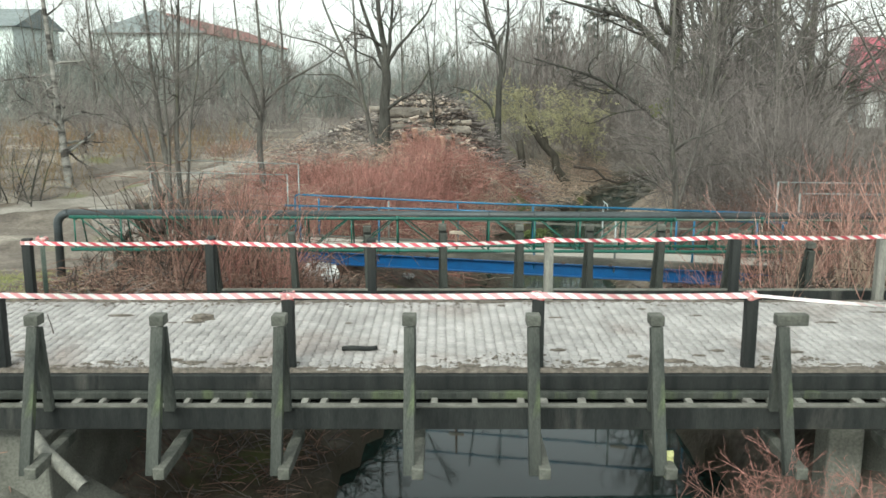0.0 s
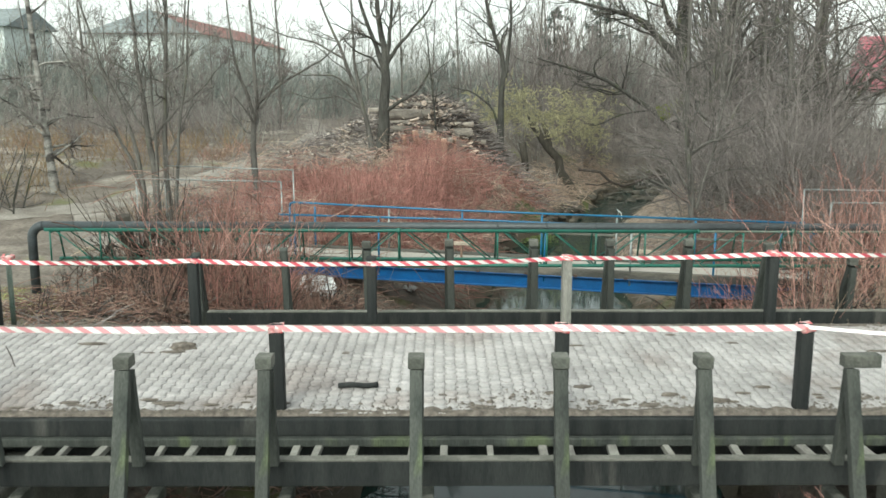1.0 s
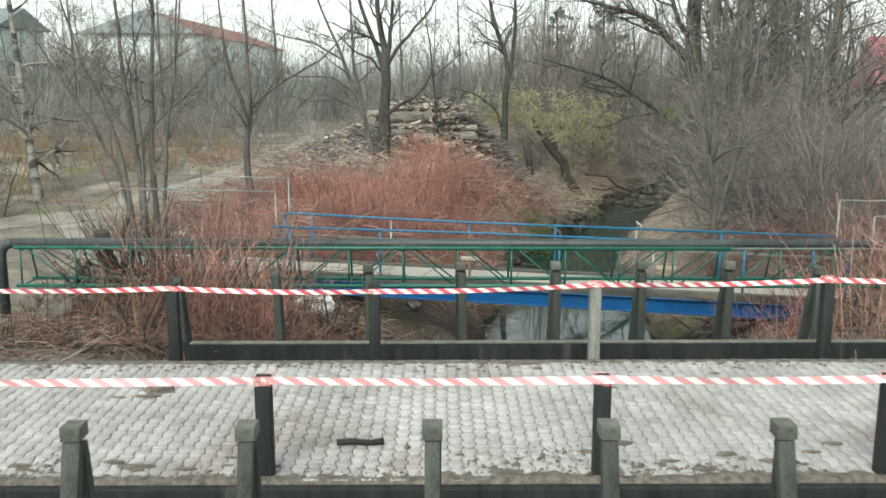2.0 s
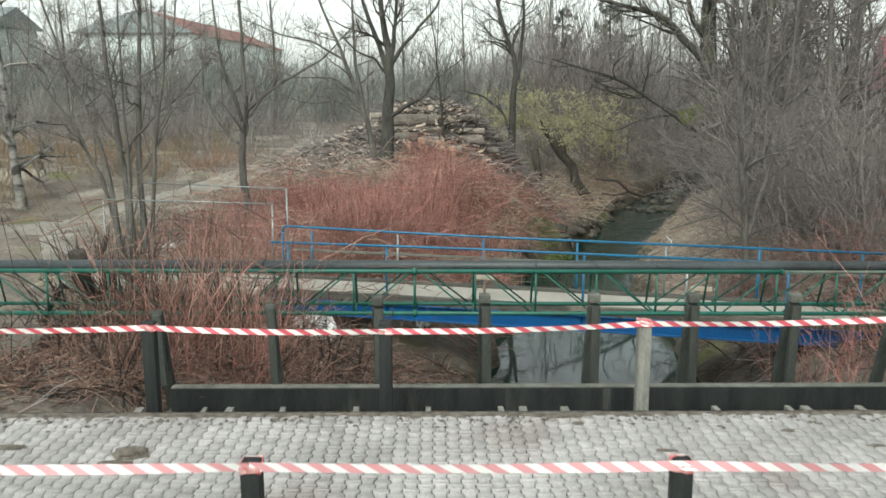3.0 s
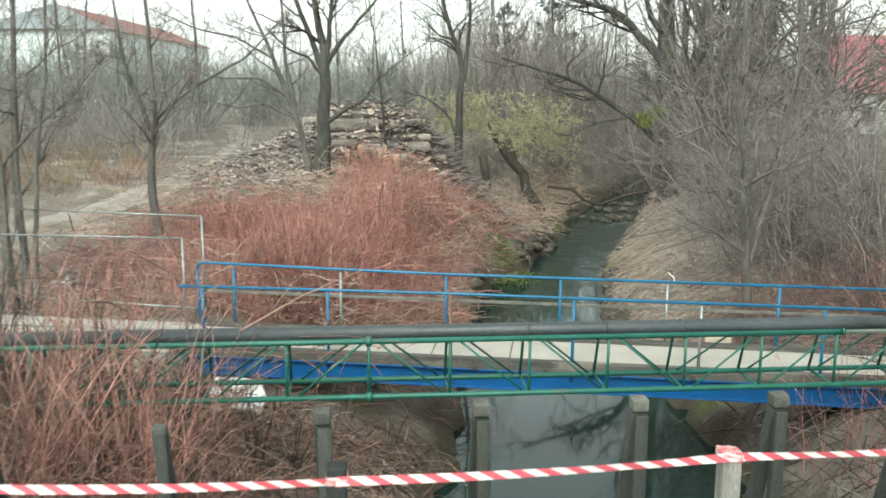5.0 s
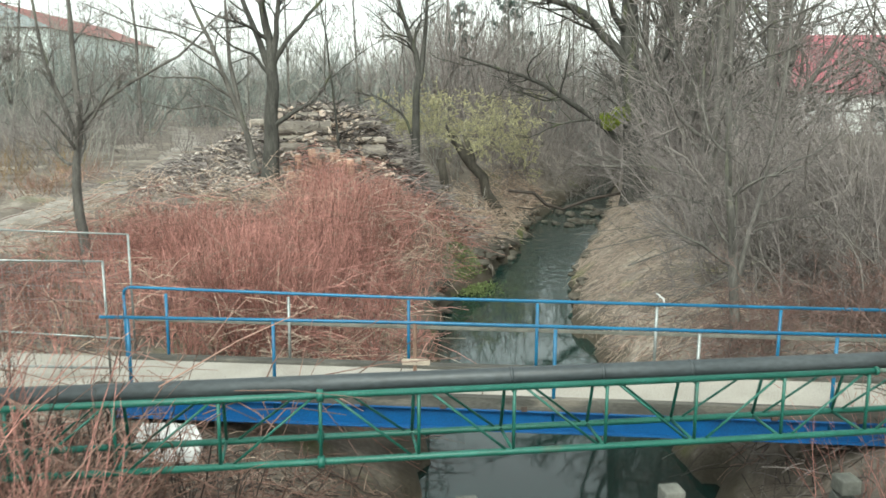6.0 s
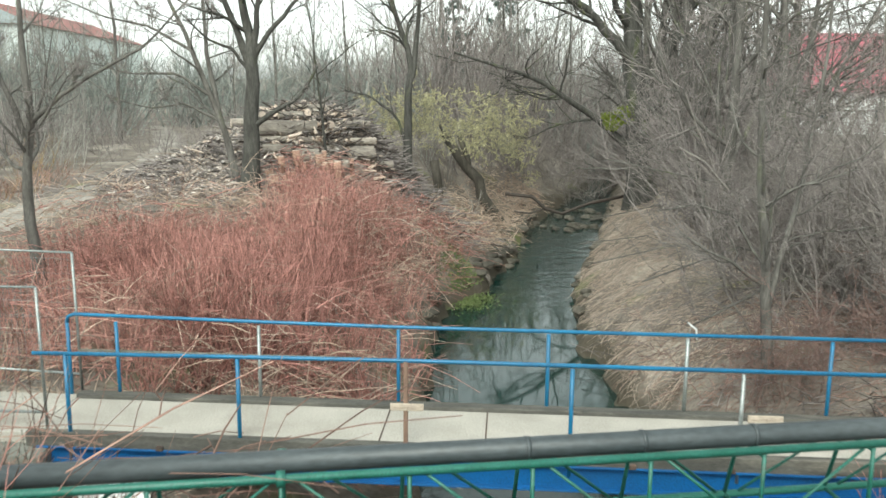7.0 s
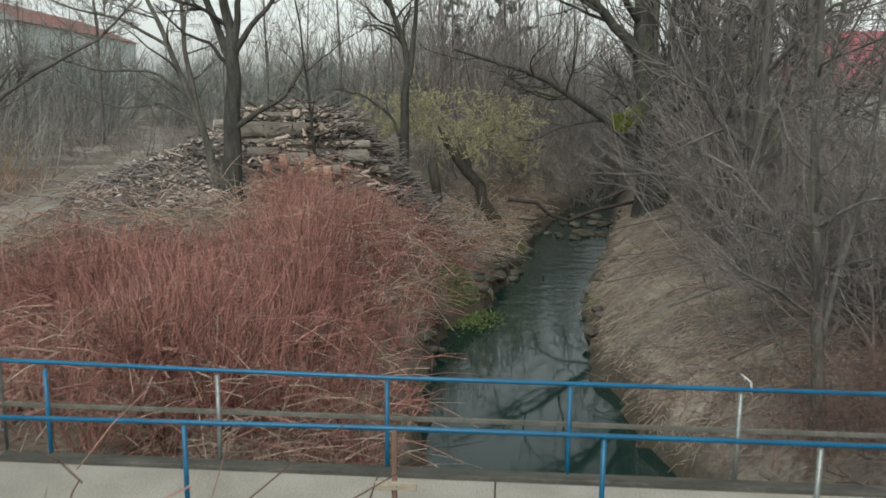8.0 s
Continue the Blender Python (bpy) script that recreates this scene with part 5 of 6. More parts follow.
thicket("undergrowth", 900, ((-22, -4.5, 46, 63), lambda x, y: np.maximum(soft(np.abs(x + 7.0), 1.3, 2.3), soft(y, 52, 54)) * soft(-heap(x, y), -0.2, 0.0)), 2.9, M_TWIG, 60, "low grey-brown leafless scrub beside a track", lean=0.3, r=0.014, branches=4, per=7, spread=0.4)
thicket("undergrowth", 420, ((-11, -4.8, 39, 46), lambda x, y: soft(np.abs(x - np.interp(y, [38, 46], [-8.5, -7])), 1.2, 1.8) * soft(-heap(x, y), -0.1, 0.0) * 0.8), 0.9, M_STEM_BROWN, 61, "brown dead stalks along a track", lean=0.35, r=0.010, branches=2, per=7, spread=0.3)

# ---------------------------------------------------------------- shrubs
shrub("bare_shrub", (-15.6, 31.6, gz(-15.6, 31.6)), 35, "dark many-stemmed bare shrub beside a birch", 16, 3.6, 1.6, 0.2, 0.03, mat=M_BARK, twig=M_TWIG, wander=0.12)
sh_a = shrub("bare_shrub", (10.6, 30.2, gz(10.6, 30.2)), 31, "dense grey many-stemmed bare shrub on the stream bank", 18, 5.4, 3.4, 0.28, 0.034, mat=M_SHRUB, twig=M_TWIG, density=1.3)
sh_b = shrub("bare_shrub", (11.5, 32.5, gz(11.5, 32.5)), 32, "dense grey many-stemmed bare shrub on the stream bank", 20, 5.2, 3.8, 0.36, 0.03, mat=M_SHRUB, twig=M_TWIG, density=1.3)
for i in range(12):
    y = rt.uniform(26, 50)
    x = right_edge(y) + rt.uniform(4.8, 14.0)
    s = rt.uniform(0.5, 0.85)
    copy_thing(rt.choice((sh_a, sh_b)), pose(x, y, gz(x, y), 0, 0, rt.uniform(0, 360)) @ Matrix.Diagonal((s, s, s, 1)))
for x, y, f, a in ((11.4, 27.2, 0.6, 30), (12.4, 28.2, 0.9, 200), (11.3, 34.0, 0.85, 280), (11.8, 37.0, 0.9, 10), (12.2, 40.5, 0.85, 75), (12.5, 29.5, 1.05, 150), (14.0, 33.0, 1.1, 220)):
    copy_thing(sh_a if a % 20 else sh_b, pose(x, y, gz(x, y), 0, 0, a) @ Matrix.Diagonal((f, f, f, 1)))
for x, y, f, a in ((14.2, 63.0, 1.0, 40), (16.5, 66.0, 1.1, 130), (12.0, 62.0, 0.8, 220), (19.0, 69.0, 1.2, 300), (16.0, 70.5, 1.1, 10), (21.5, 72.0, 1.2, 95), (10.5, 66.0, 0.9, 160)):
    copy_thing(sh_b, pose(x, y, gz(x, y) + 0.2, 0, 0, a) @ Matrix.Diagonal((f, f, f, 1)))
sh_c = shrub("red_shrub", (9.5, 26.0, gz(9.5, 26)), 33, "reddish bare shrub behind the pipe", 18, 2.4, 1.6, 0.3, 0.014, mat=M_TWIG_RED, group="red shrubs", wander=0.13)
for i in range(12):
    x, y = rt.uniform(7.0, 14), rt.uniform(17.5, 20.5) if i < 7 else rt.uniform(25.0, 29)
    s = rt.uniform(0.6, 1.0)
    copy_thing(sh_c, pose(x, y, gz(x, y), 0, 0, rt.uniform(0, 360)) @ Matrix.Diagonal((s, s, s, 1)))
sh_y = shrub("budding_shrub", (5.6, 55.5, gz(5.6, 55.5)), 34, "yellow-green budding willow shrub", 22, 5.0, 4.6, 0.42, 0.02, mat=M_TWIG, group="budding shrubs", twig=M_BUD, bud=M_BUD, low=0.6)
copy_thing(sh_y, pose(4.2, 54.0, gz(4.2, 54.0), 0, 0, 250) @ Matrix.Diagonal((0.8, 0.8, 0.85, 1)))
copy_thing(sh_y, pose(7.3, 57.0, gz(7.3, 57.0), 0, 0, 130) @ Matrix.Diagonal((0.85, 0.85, 0.9, 1)))

rb = random.Random(5)
for x, y, z, dx, dz, r in ((9.4, 30.6, 1.2, -3.4, -0.6, 0.028), (9.0, 33.2, 0.9, -3.0, -0.5, 0.022), (9.6, 28.6, 1.0, -3.2, -0.9, 0.024), (8.8, 35.0, 1.0, -2.6, -0.2, 0.02), (10.2, 37.5, 1.3, -3.0, -0.5, 0.024), (9.8, 31.8, 2.4, -4.0, 0.6, 0.024)):
    g0 = gz(x, y)
    arm = thing("hanging_branch", (x, y, g0), "long thin bare branch hanging over the grassy bank", "branch", "branches over the bank", turn=rb.uniform(-25, 25))
    line = [(0.3, 0, -0.1), (0, 0, z * 0.7), (dx * 0.3, 0.1, z), (dx * 0.65, 0.0, z + dz * 0.5), (dx, -0.1, z + dz)]
    b_ = pipe_part("branch", line, r * 0.65, M_BARK_GREY, arm, sides=6)
    for q in range(4):
        f = 1.2 + 0.65 * q
        p = [line[int(f)][c] + (line[int(f) + 1][c] - line[int(f)][c]) * (f - int(f)) for c in range(3)] if f < 4 else line[-1]
        pipe_part("twig", [p, (p[0] - 0.4, p[1] + rb.uniform(-0.3, 0.3), p[2] + rb.uniform(-0.1, 0.3)), (p[0] - 0.9, p[1] + rb.uniform(-0.6, 0.6), p[2] + rb.uniform(-0.3, 0.4))], r * 0.3, M_BARK_GREY, b_, sides=5)
low = thing("dead_branch", (12.4, 50.5, gz(12.4, 50.5) + 0.6), "dark dead branch hanging low over the stream", "branch")
b_ = pipe_part("branch", [(0.4, 0, 0.4), (-1.2, 0, 0.1), (-2.4, 0.1, -0.35), (-3.2, 0, -0.1), (-3.8, 0.0, 0.45), (-5.0, -0.1, 0.6)], 0.075, M_TWIG_DARK, low, sides=7)
pipe_part("twig", [(-3.2, 0, -0.1), (-3.9, 0, -0.3), (-4.6, 0, -0.2)], 0.04, M_TWIG_DARK, b_, sides=5)

# ---------------------------------------------------------------- wood pile
rt = random.Random(9)


def log_thing(x, y, z, length, r, turn):
    e = thing("cut_log", (x, y, z), "grey-barked cut log stacked on a wood pile", "log", "logs on the pile", turn=turn)
    pipe_part("bark", [(-length / 2, 0, 0), (-length / 6, 0, 0.01), (length / 6, 0, -0.01), (length / 2, 0, 0)], r, M_LOG, e, sides=12, capped=False)
    for sx in (-1, 1):
        bm = bmesh.new()
        bmesh.ops.create_circle(bm, cap_ends=True, segments=12, radius=r * 0.985, matrix=pose(sx * length / 2, 0, 0, 0, 90 * sx, 0))
        part("cut_end", bm, M_LOGEND, e, "pale sawn end")
    return e


def pile_z(x, y):
    return gz(x, y) + float(heap(x, y))


XP = np.linspace(-8.4, 5, 90)
YP = np.linspace(41, 51, 70)
tagged(new("wood_heap", sheet("wood_heap", XP, YP, lambda X, Y: ground_z(X, Y) - 0.10 + heap(X, Y) + 0.10 * rough_field(X, Y, 0.8) + 0.06 * rough_field(Y, X, 0.3), M_HEAP)), "heap of earth, bark and wood chips", "heap", kind="stuff")


def on_heap(x, z):
    """Where the slope of the heap reaches that height."""
    for y in np.arange(41.6, 46.0, 0.05):
        if pile_z(x, y) > z:
            return float(y)
    return 45.5


for xa, xb, z, r, turn in ((-2.75, -0.65, 2.05, 0.30, 2), (-2.45, -1.5, 1.42, 0.19, -4), (-1.42, -0.62, 1.22, 0.25, 6), (-1.9, -0.35, 0.62, 0.10, 3), (-2.6, -0.8, 1.72, 0.11, -2), (-3.7, -2.7, 2.2, 0.16, 12), (0.35, 1.3, 1.2, 0.26, 24), (-0.3, 1.4, 1.62, 0.12, -8),
                           (-2.0, -0.3, 2.5, 0.13, 14), (-0.5, 1.0, 2.2, 0.12, -16), (-3.6, -2.9, 0.25, 0.17, 60), (-4.4, -3.7, 0.35, 0.2, 75), (0.9, 2.0, 0.75, 0.13, 10), (-0.9, 0.4, 0.95, 0.14, -12)):
    xc = (xa + xb) / 2
    log_thing(xc, on_heap(xc, z - r * 0.7), z, xb - xa, r, turn)
for i in range(18):
    x = rt.uniform(-2.6, 1.4)
    z = rt.uniform(2.15, 2.65) - 0.35 * max(0, x - 0.4)
    y = on_heap(x, z - 0.1) if i % 2 else 45.0 + rt.random() * 1.4
    log_thing(x, y, pile_z(x, y) + rt.uniform(0.02, 0.2), rt.uniform(0.6, 1.6), rt.uniform(0.06, 0.13), rt.choice((80, 95, 105, 15, -20)) + rt.uniform(-12, 12))
for i in range(15):
    x = rt.uniform(-2.3, 0.6)
    z = rt.uniform(0.45, 1.15)
    y = on_heap(x, z - 0.15) - 0.1
    e = thing("sawn_block", (x, y, pile_z(x, y)), "short pinkish sawn block standing on the wood heap", "block", "sawn blocks on the heap", turn=rt.uniform(0, 90))
    tilt = rt.uniform(-0.12, 0.12)
    hb, rb_ = rt.uniform(0.3, 0.6), rt.uniform(0.08, 0.15)
    pipe_part("bark", [(0, 0, -0.15), (tilt * 0.5, 0, hb * 0.5), (tilt, 0, hb)], rb_, M_CUT_PINK, e, sides=9)
    part("cut_end", box_bm((rb_ * 1.3, rb_ * 1.2, 0.02), (tilt, 0, hb + 0.005), 0.006), M_LOGEND, e, "pale sawn end")


def debris(name, n, centre, spread, lo, hi, r, mat, seed, label):
    rng = np.random.default_rng(seed)
    x = centre[0] + rng.normal(size=n) * spread[0]
    y = centre[1] + rng.normal(size=n) * spread[1]
    z = np.array([pile_z(a, b) for a, b in zip(x, y)]) + rng.uniform(0, 0.25, n)
    az, el = rng.uniform(0, 6.28, n), rng.normal(size=n) * 0.3
    L = rng.uniform(lo, hi, n)
    d = np.stack([np.cos(az) * np.cos(el), np.sin(az) * np.cos(el), np.sin(el)], 1) * L[:, None] / 2
    c = np.stack([x, y, z], 1)
    P = np.stack([c - d, c + rng.normal(size=(n, 3)) * 0.04, c + d], 1)
    R = np.repeat((r * rng.uniform(0.5, 1.5, n))[:, None], 3, 1)
    return tagged(new(name, tubes_mesh(name, [(P, R, 4)], mat)), label, "wood debris", kind="stuff")


debris("split_wood", 200, (0.2, 45.2), (1.8, 1.0), 0.15, 0.6, 0.04, M_CHIP, 71, "bleached broken wood on top of the heap")
debris("split_wood", 220, (-0.6, 44.8), (1.5, 1.1), 0.2, 0.7, 0.05, M_LOGEND, 61, "pale split wood and sawn offcuts on a heap")
debris("split_wood", 1500, (-4.1, 44.0), (1.1, 1.1), 0.1, 0.42, 0.03, M_CHIP, 62, "bleached chips and offcuts beside a track")
debris("split_wood", 300, (-3.8, 42.4), (0.9, 0.6), 0.1, 0.35, 0.035, M_CHIP, 67, "bleached chips at the foot of the heap")
debris("brushwood", 520, (0.0, 45.2), (1.9, 1.2), 0.4, 1.4, 0.02, M_TWIG_DARK, 65, "dark branches and bark thrown on the heap")
debris("brushwood", 420, (-4.4, 44.2), (1.5, 1.2), 0.3, 1.1, 0.022, M_TWIG, 66, "grey sticks among bleached chips")
debris("brushwood", 600, (-4.2, 42.8), (1.6, 0.9), 0.5, 1.5, 0.016, M_TWIG, 68, "grey sticks sliding off the heap")
debris("brushwood", 600, (0.8, 45.8), (2.2, 1.4), 0.8, 2.2, 0.016, M_TWIG, 63, "grey brushwood thrown on the heap")
debris("brushwood", 380, (2.6, 47.0), (1.2, 1.4), 0.8, 2.2, 0.018, M_TWIG, 64, "grey brushwood sliding down the stream bank")
debris("split_wood", 420, (-4.3, 41.0), (1.3, 0.9), 0.1, 0.4, 0.035, M_CHIP, 69, "bleached chips strewn before the heap")
debris("brushwood", 520, (-4.2, 40.6), (1.6, 1.1), 0.4, 1.3, 0.014, M_TWIG, 70, "grey brushwood strewn before the heap")
snag = thing("broken_snag", (7.35, 51.8, -3.0), "dead broken trunk leaning over the stream", "dead trunk")
snag_line = stem_line(np.random.default_rng(3), [(0.35, 0, -0.3), (-0.35, 0.1, 1.1), (-1.2, 0.2, 2.6), (-2.0, 0.3, 3.7), (-2.5, 0.4, 4.35)], 10, 0.05)[None]
snag_trunk = under(new("trunk", tubes_mesh("trunk", [(snag_line, np.linspace(0.27, 0.2, 10)[None], 10)], M_SNAG)), snag)
pipe_part("broken_branch", [(-1.25, 0.2, 2.6), (-1.35, 0.2, 3.2), (-1.75, 0.3, 4.3)], 0.12, M_SNAG, snag_trunk, sides=8)
pipe_part("splinter", [(-2.4, 0.4, 4.2), (-2.6, 0.4, 4.75)], 0.06, M_SNAG, snag_trunk, sides=6)
stump = thing("rotten_stump", (4.6, 51.0, gz(4.6, 51.0)), "dark rotten stump on the steep bank", "stump")
pipe_part("trunk", [(0, 0, -0.3), (-0.1, 0, 0.7), (-0.25, 0.1, 1.6)], 0.2, M_SNAG, stump, sides=9)

# ---------------------------------------------------------------- buildings


def house(name, x, y, z, sx, sy, wall_h, roof_h, wall, roof, turn, label, rows=2, cols=8, ridge="y"):
    e = thing(name, (x, y, z), label, "building", "buildings behind the trees", turn=turn)
    part("wall", box_bm((sx, sy, wall_h), (0, 0, wall_h / 2), 0), wall, e)
    bm = bmesh.new()
    o = 0.5
    pts = [(-sx / 2 - o, -sy / 2 - o, wall_h), (sx / 2 + o, -sy / 2 - o, wall_h), (sx / 2 + o, sy / 2 + o, wall_h), (-sx / 2 - o, sy / 2 + o, wall_h)]
    pts += [(0, -sy / 2 - o + sx * 0.3, wall_h + roof_h), (0, sy / 2 + o - sx * 0.3, wall_h + roof_h)] if ridge == "y" else [(-sx / 2 - o, 0, wall_h + roof_h), (sx / 2 + o, 0, wall_h + roof_h)]
    v = [bm.verts.new(p) for p in pts]
    faces = ((0, 1, 4), (1, 2, 5, 4), (2, 3, 5), (3, 0, 4, 5)) if ridge == "y" else ((0, 1, 5, 4), (2, 3, 4, 5), (1, 2, 5), (3, 0, 4))
    for f in faces:
        bm.faces.new([v[i] for i in f])
    bm.faces.new([v[3], v[2], v[1], v[0]])
    bmesh.ops.recalc_face_normals(bm, faces=bm.faces)
    part("roof", bm, roof, e)
    if ridge == "y":
        bm = bmesh.new()
        tri = [bm.verts.new(Vector(pts[i]) + Vector((0, -0.06, 0.06))) for i in (0, 1, 4)]
        bm.faces.new(tri)
        part("hip", bm, M_ROOF_GREY, e, "grey end of the roof")
    for face in ("x", "y"):
        span = sy if face == "x" else sx
        cnt = max(2, int(span / 4))
        for i in range(cnt):
            for rr in range(rows):
                u = -span / 2 + (i + 0.5) * span / cnt
                zz = 1.6 + rr * 3.0
                if zz > wall_h - 0.8:
                    continue
                if face == "x":
                    part("pane", box_bm((0.05, 1.1, 1.2), (sx / 2 + 0.06, u, zz), 0), M_WINDOW, part("window", box_bm((0.1, 1.3, 1.4), (sx / 2 + 0.02, u, zz), 0), M_WALL_WHITE, e))
                else:
                    part("pane", box_bm((1.1, 0.05, 1.2), (u, -sy / 2 - 0.06, zz), 0), M_WINDOW, part("window", box_bm((1.3, 0.1, 1.4), (u, -sy / 2 - 0.02, zz), 0), M_WALL_WHITE, e))
    return e


house("long_building", -32.3, 127, -1.0, 12, 54, 9.6, 2.7, M_WALL_TEAL, M_ROOF_RED, 0, "long pale building with a red hipped roof")
house("grey_building", -45, 80, 0.0, 19, 9, 8.0, 1.7, M_WALL_TEAL, M_ROOF_GREY, 0, "pale building with a dark grey roof behind trees", ridge="x")
house("red_house", 46, 82, -0.5, 16, 12, 3.2, 4.8, M_WALL_WHITE, M_ROOF_PINK, -15, "house with a bright red roof behind bare shrubs", ridge="x")

# ---------------------------------------------------------------- things lying on the bridge
lg = thing("driftwood", (-1.15, 11.85, 0.035), "short dark piece of driftwood lying on the paving", "wood")
pipe_part("stick", [(-0.25, 0, 0), (-0.1, 0.01, 0.01), (0.1, -0.01, 0), (0.24, 0.01, 0.01)], 0.035, M_WOOD_H, lg, sides=8)

def dirt_band(y0, seed, wide):
    n_, c_ = 260, 7
    xs = np.linspace(X0 + 0.05, X1 - 0.05, n_)
    g = np.linspace(-1, 1, c_)
    X, G = np.meshgrid(xs, g)
    W = wide * (0.75 + 0.9 * rough_field(X, X * 0 + seed, 0.5) + 0.6 * rough_field(X, X * 0 + seed, 0.12))
    Y = y0 + np.where(G * (1 if y0 < 12 else -1) < 0, G * 0.09, G * np.clip(W, 0.02, 1))
    Z = 0.002 + 0.012 * (1 - G ** 2) * (1 + 0.9 * rough_field(X, Y * 3, 0.12)) - 0.02 * G ** 4
    v = np.stack([X, Y, Z], -1).reshape(-1, 3)
    a = (np.arange(c_ - 1)[:, None] * n_ + np.arange(n_ - 1)[None, :]).ravel()
    q = np.stack([a, a + 1, a + n_ + 1, a + n_], -1)
    return tagged(new("dirt_band", raw_mesh("dirt_band", v, q, M_DIRT, True)), "dried mud and litter gathered along the kerb", "dirt", kind="stuff")


dirt_band(11.06, 1.0, 0.15)
dirt_band(14.66, 5.0, 0.11)


def crumbs(n_, y0, way, reach, seed):
    rng = np.random.default_rng(seed)
    x = rng.uniform(X0 + 0.1, X1 - 0.1, n_)
    thick = np.clip(0.55 + 0.8 * rough_field(x, x * 0 + seed, 0.8), 0.12, 1.4)
    y = y0 + way * reach * thick * rng.uniform(0, 1, n_) ** 1.8
    c = np.stack([x, y, np.full(n_, 0.004)], 1)
    r = rng.uniform(0.006, 0.026, n_) * rng.choice([0.7, 1, 1.6], n_)
    shape = np.array([(1, 0, 0), (0, 1, 0), (-1, 0, 0), (0, -1, 0), (0.1, 0.1, 0.55)])
    v = c[:, None] + shape[None] * r[:, None, None] * rng.uniform(0.6, 1.5, (n_, 5, 1))
    a = np.arange(n_)[:, None] * 5
    tri = np.stack([a + np.array([[i, (i + 1) % 4, 4]]) for i in range(4)], 1).reshape(-1, 3)
    return tagged(new("dirt_crumbs", raw_mesh("dirt_crumbs", v.reshape(-1, 3), tri, M_DIRT)), "crumbs of dried mud and gravel along the kerb", "dirt", kind="stuff")


crumbs(3800, 11.02, 1, 0.85, 3)
crumbs(1300, 14.68, -1, 0.6, 4)


def dirt_clump(x, y, sx, sy, h, seed):
    bm = bmesh.new()
    bmesh.ops.create_icosphere(bm, subdivisions=3, radius=1)
    for v in bm.verts:
        d = 1 + 0.35 * noise.noise(v.co * 2.0 + Vector((seed, 0, 0))) + 0.2 * noise.noise(v.co * 5.0 + Vector((0, seed, 0)))
        v.co = Vector((v.co.x * sx * d, v.co.y * sy * d, max(-0.01, v.co.z * h * d)))
    e = thing("dirt_clump", (x, y, 0.0), "clump of dried mud lying on the paving", "mud", "mud clumps on the paving")
    part("clump", bm, M_DIRT, e)
    return e


for x, y, sx, sy, h in ((-3.78, 13.55, 0.19, 0.12, 0.07), (-2.2, 11.75, 0.16, 0.07, 0.04), (-0.66, 11.78, 0.035, 0.05, 0.035), (1.32, 11.85, 0.04, 0.05, 0.03), (3.1, 11.4, 0.16, 0.06, 0.03), (2.6, 11.6, 0.1, 0.05, 0.03)):
    dirt_clump(x, y, sx, sy, h, x * 3 + y)
rt = random.Random(23)
for i in range(46):
    near = rt.random() < 0.7
    q = rt.uniform(0.025, 0.11)
    dirt_clump(rt.uniform(-7, 7.5), 11.2 + 0.75 * rt.random() ** 1.8 if near else rt.uniform(13.2, 14.6), q * rt.uniform(0.9, 2.2), q * 0.6, rt.uniform(0.008, 0.022), i * 1.7)

# ---------------------------------------------------------------- under and in front of the bridge
wing = thing("wing_wall", (-5.05, 9.3, -1.75), "sloping pale concrete wing wall beside the bridge", "wall", kind="structure")
part("slab", box_bm((1.6, 3.4, 0.35), (0.3, 0.2, 0), 0.04, pose(0, 0, 0, 0, 32, 0)), M_CONCRETE, wing)
dp = thing("drain_pipe", (-4.4, 9.5, -0.6), "pale plastic drain pipe sticking out of the bank", "pipe")
pipe_part("tube", [(-0.75, 0.8, 0.25), (-0.2, 0.15, 0.1), (0.35, -0.15, -0.22)], 0.075, M_POST_PALE, dp, sides=14, capped=False)
fw = shrub("red_shrub", (3.95, 9.0, -2.3), 71, "reddish bare shrub growing under the bridge edge", 70, 2.15, 1.8, 0.26, 0.007, mat=M_STEM, group="red shrubs", fine=0.0032, wander=0.09)
rs = shrub("root_tangle", (-7.4, 20.2, gz(-7.4, 20.2)), 72, "dark tangle of roots and cut stems by the pipe", 12, 1.5, 1.6, 0.7, 0.035, mat=M_TWIG_DARK, group="root tangles")
uproot = thing("uprooted_stump", (-6.5, 20.0, gz(-6.5, 20.0)), "dark uprooted stump with arching roots beside the pipe", "stump")
pipe_part("trunk", [(0, 0.1, -0.2), (-0.1, 0.1, 0.5), (-0.28, 0, 1.1), (-0.3, -0.1, 1.6)], 0.15, M_SNAG, uproot, sides=9)
for pts, r in (([(-0.1, 0.1, 0.7), (0.3, 0, 1.25), (0.75, -0.1, 1.05), (1.05, -0.1, 0.3), (1.1, 0, -0.2)], 0.075), ([(0, 0, 0.5), (0.5, -0.1, 0.8), (0.9, -0.2, 0.35), (1.0, -0.2, -0.2)], 0.05), ([(-0.2, 0, 0.8), (-0.6, -0.1, 1.0), (-0.95, -0.1, 0.45), (-1.05, 0, -0.2)], 0.06),
               ([(-0.1, 0.1, 0.3), (-0.45, 0, 0.55), (-0.7, 0, -0.2)], 0.05), ([(-0.28, 0, 1.2), (0.05, 0, 1.5), (0.2, 0, 1.85)], 0.05)):
    pipe_part("root", pts, r, M_SNAG, uproot, sides=7)
rag = thing("plastic_bag", (2.52, 9.42, -0.55), "torn yellow plastic caught on a trestle foot", "plastic bag")
bm = bmesh.new()
bmesh.ops.create_icosphere(bm, subdivisions=3, radius=0.11)
for v in bm.verts:
    v.co *= 1 + 0.5 * noise.noise(v.co * 14)
    v.co.z *= 1.3
part("sheet", bm, M_BAG, rag)
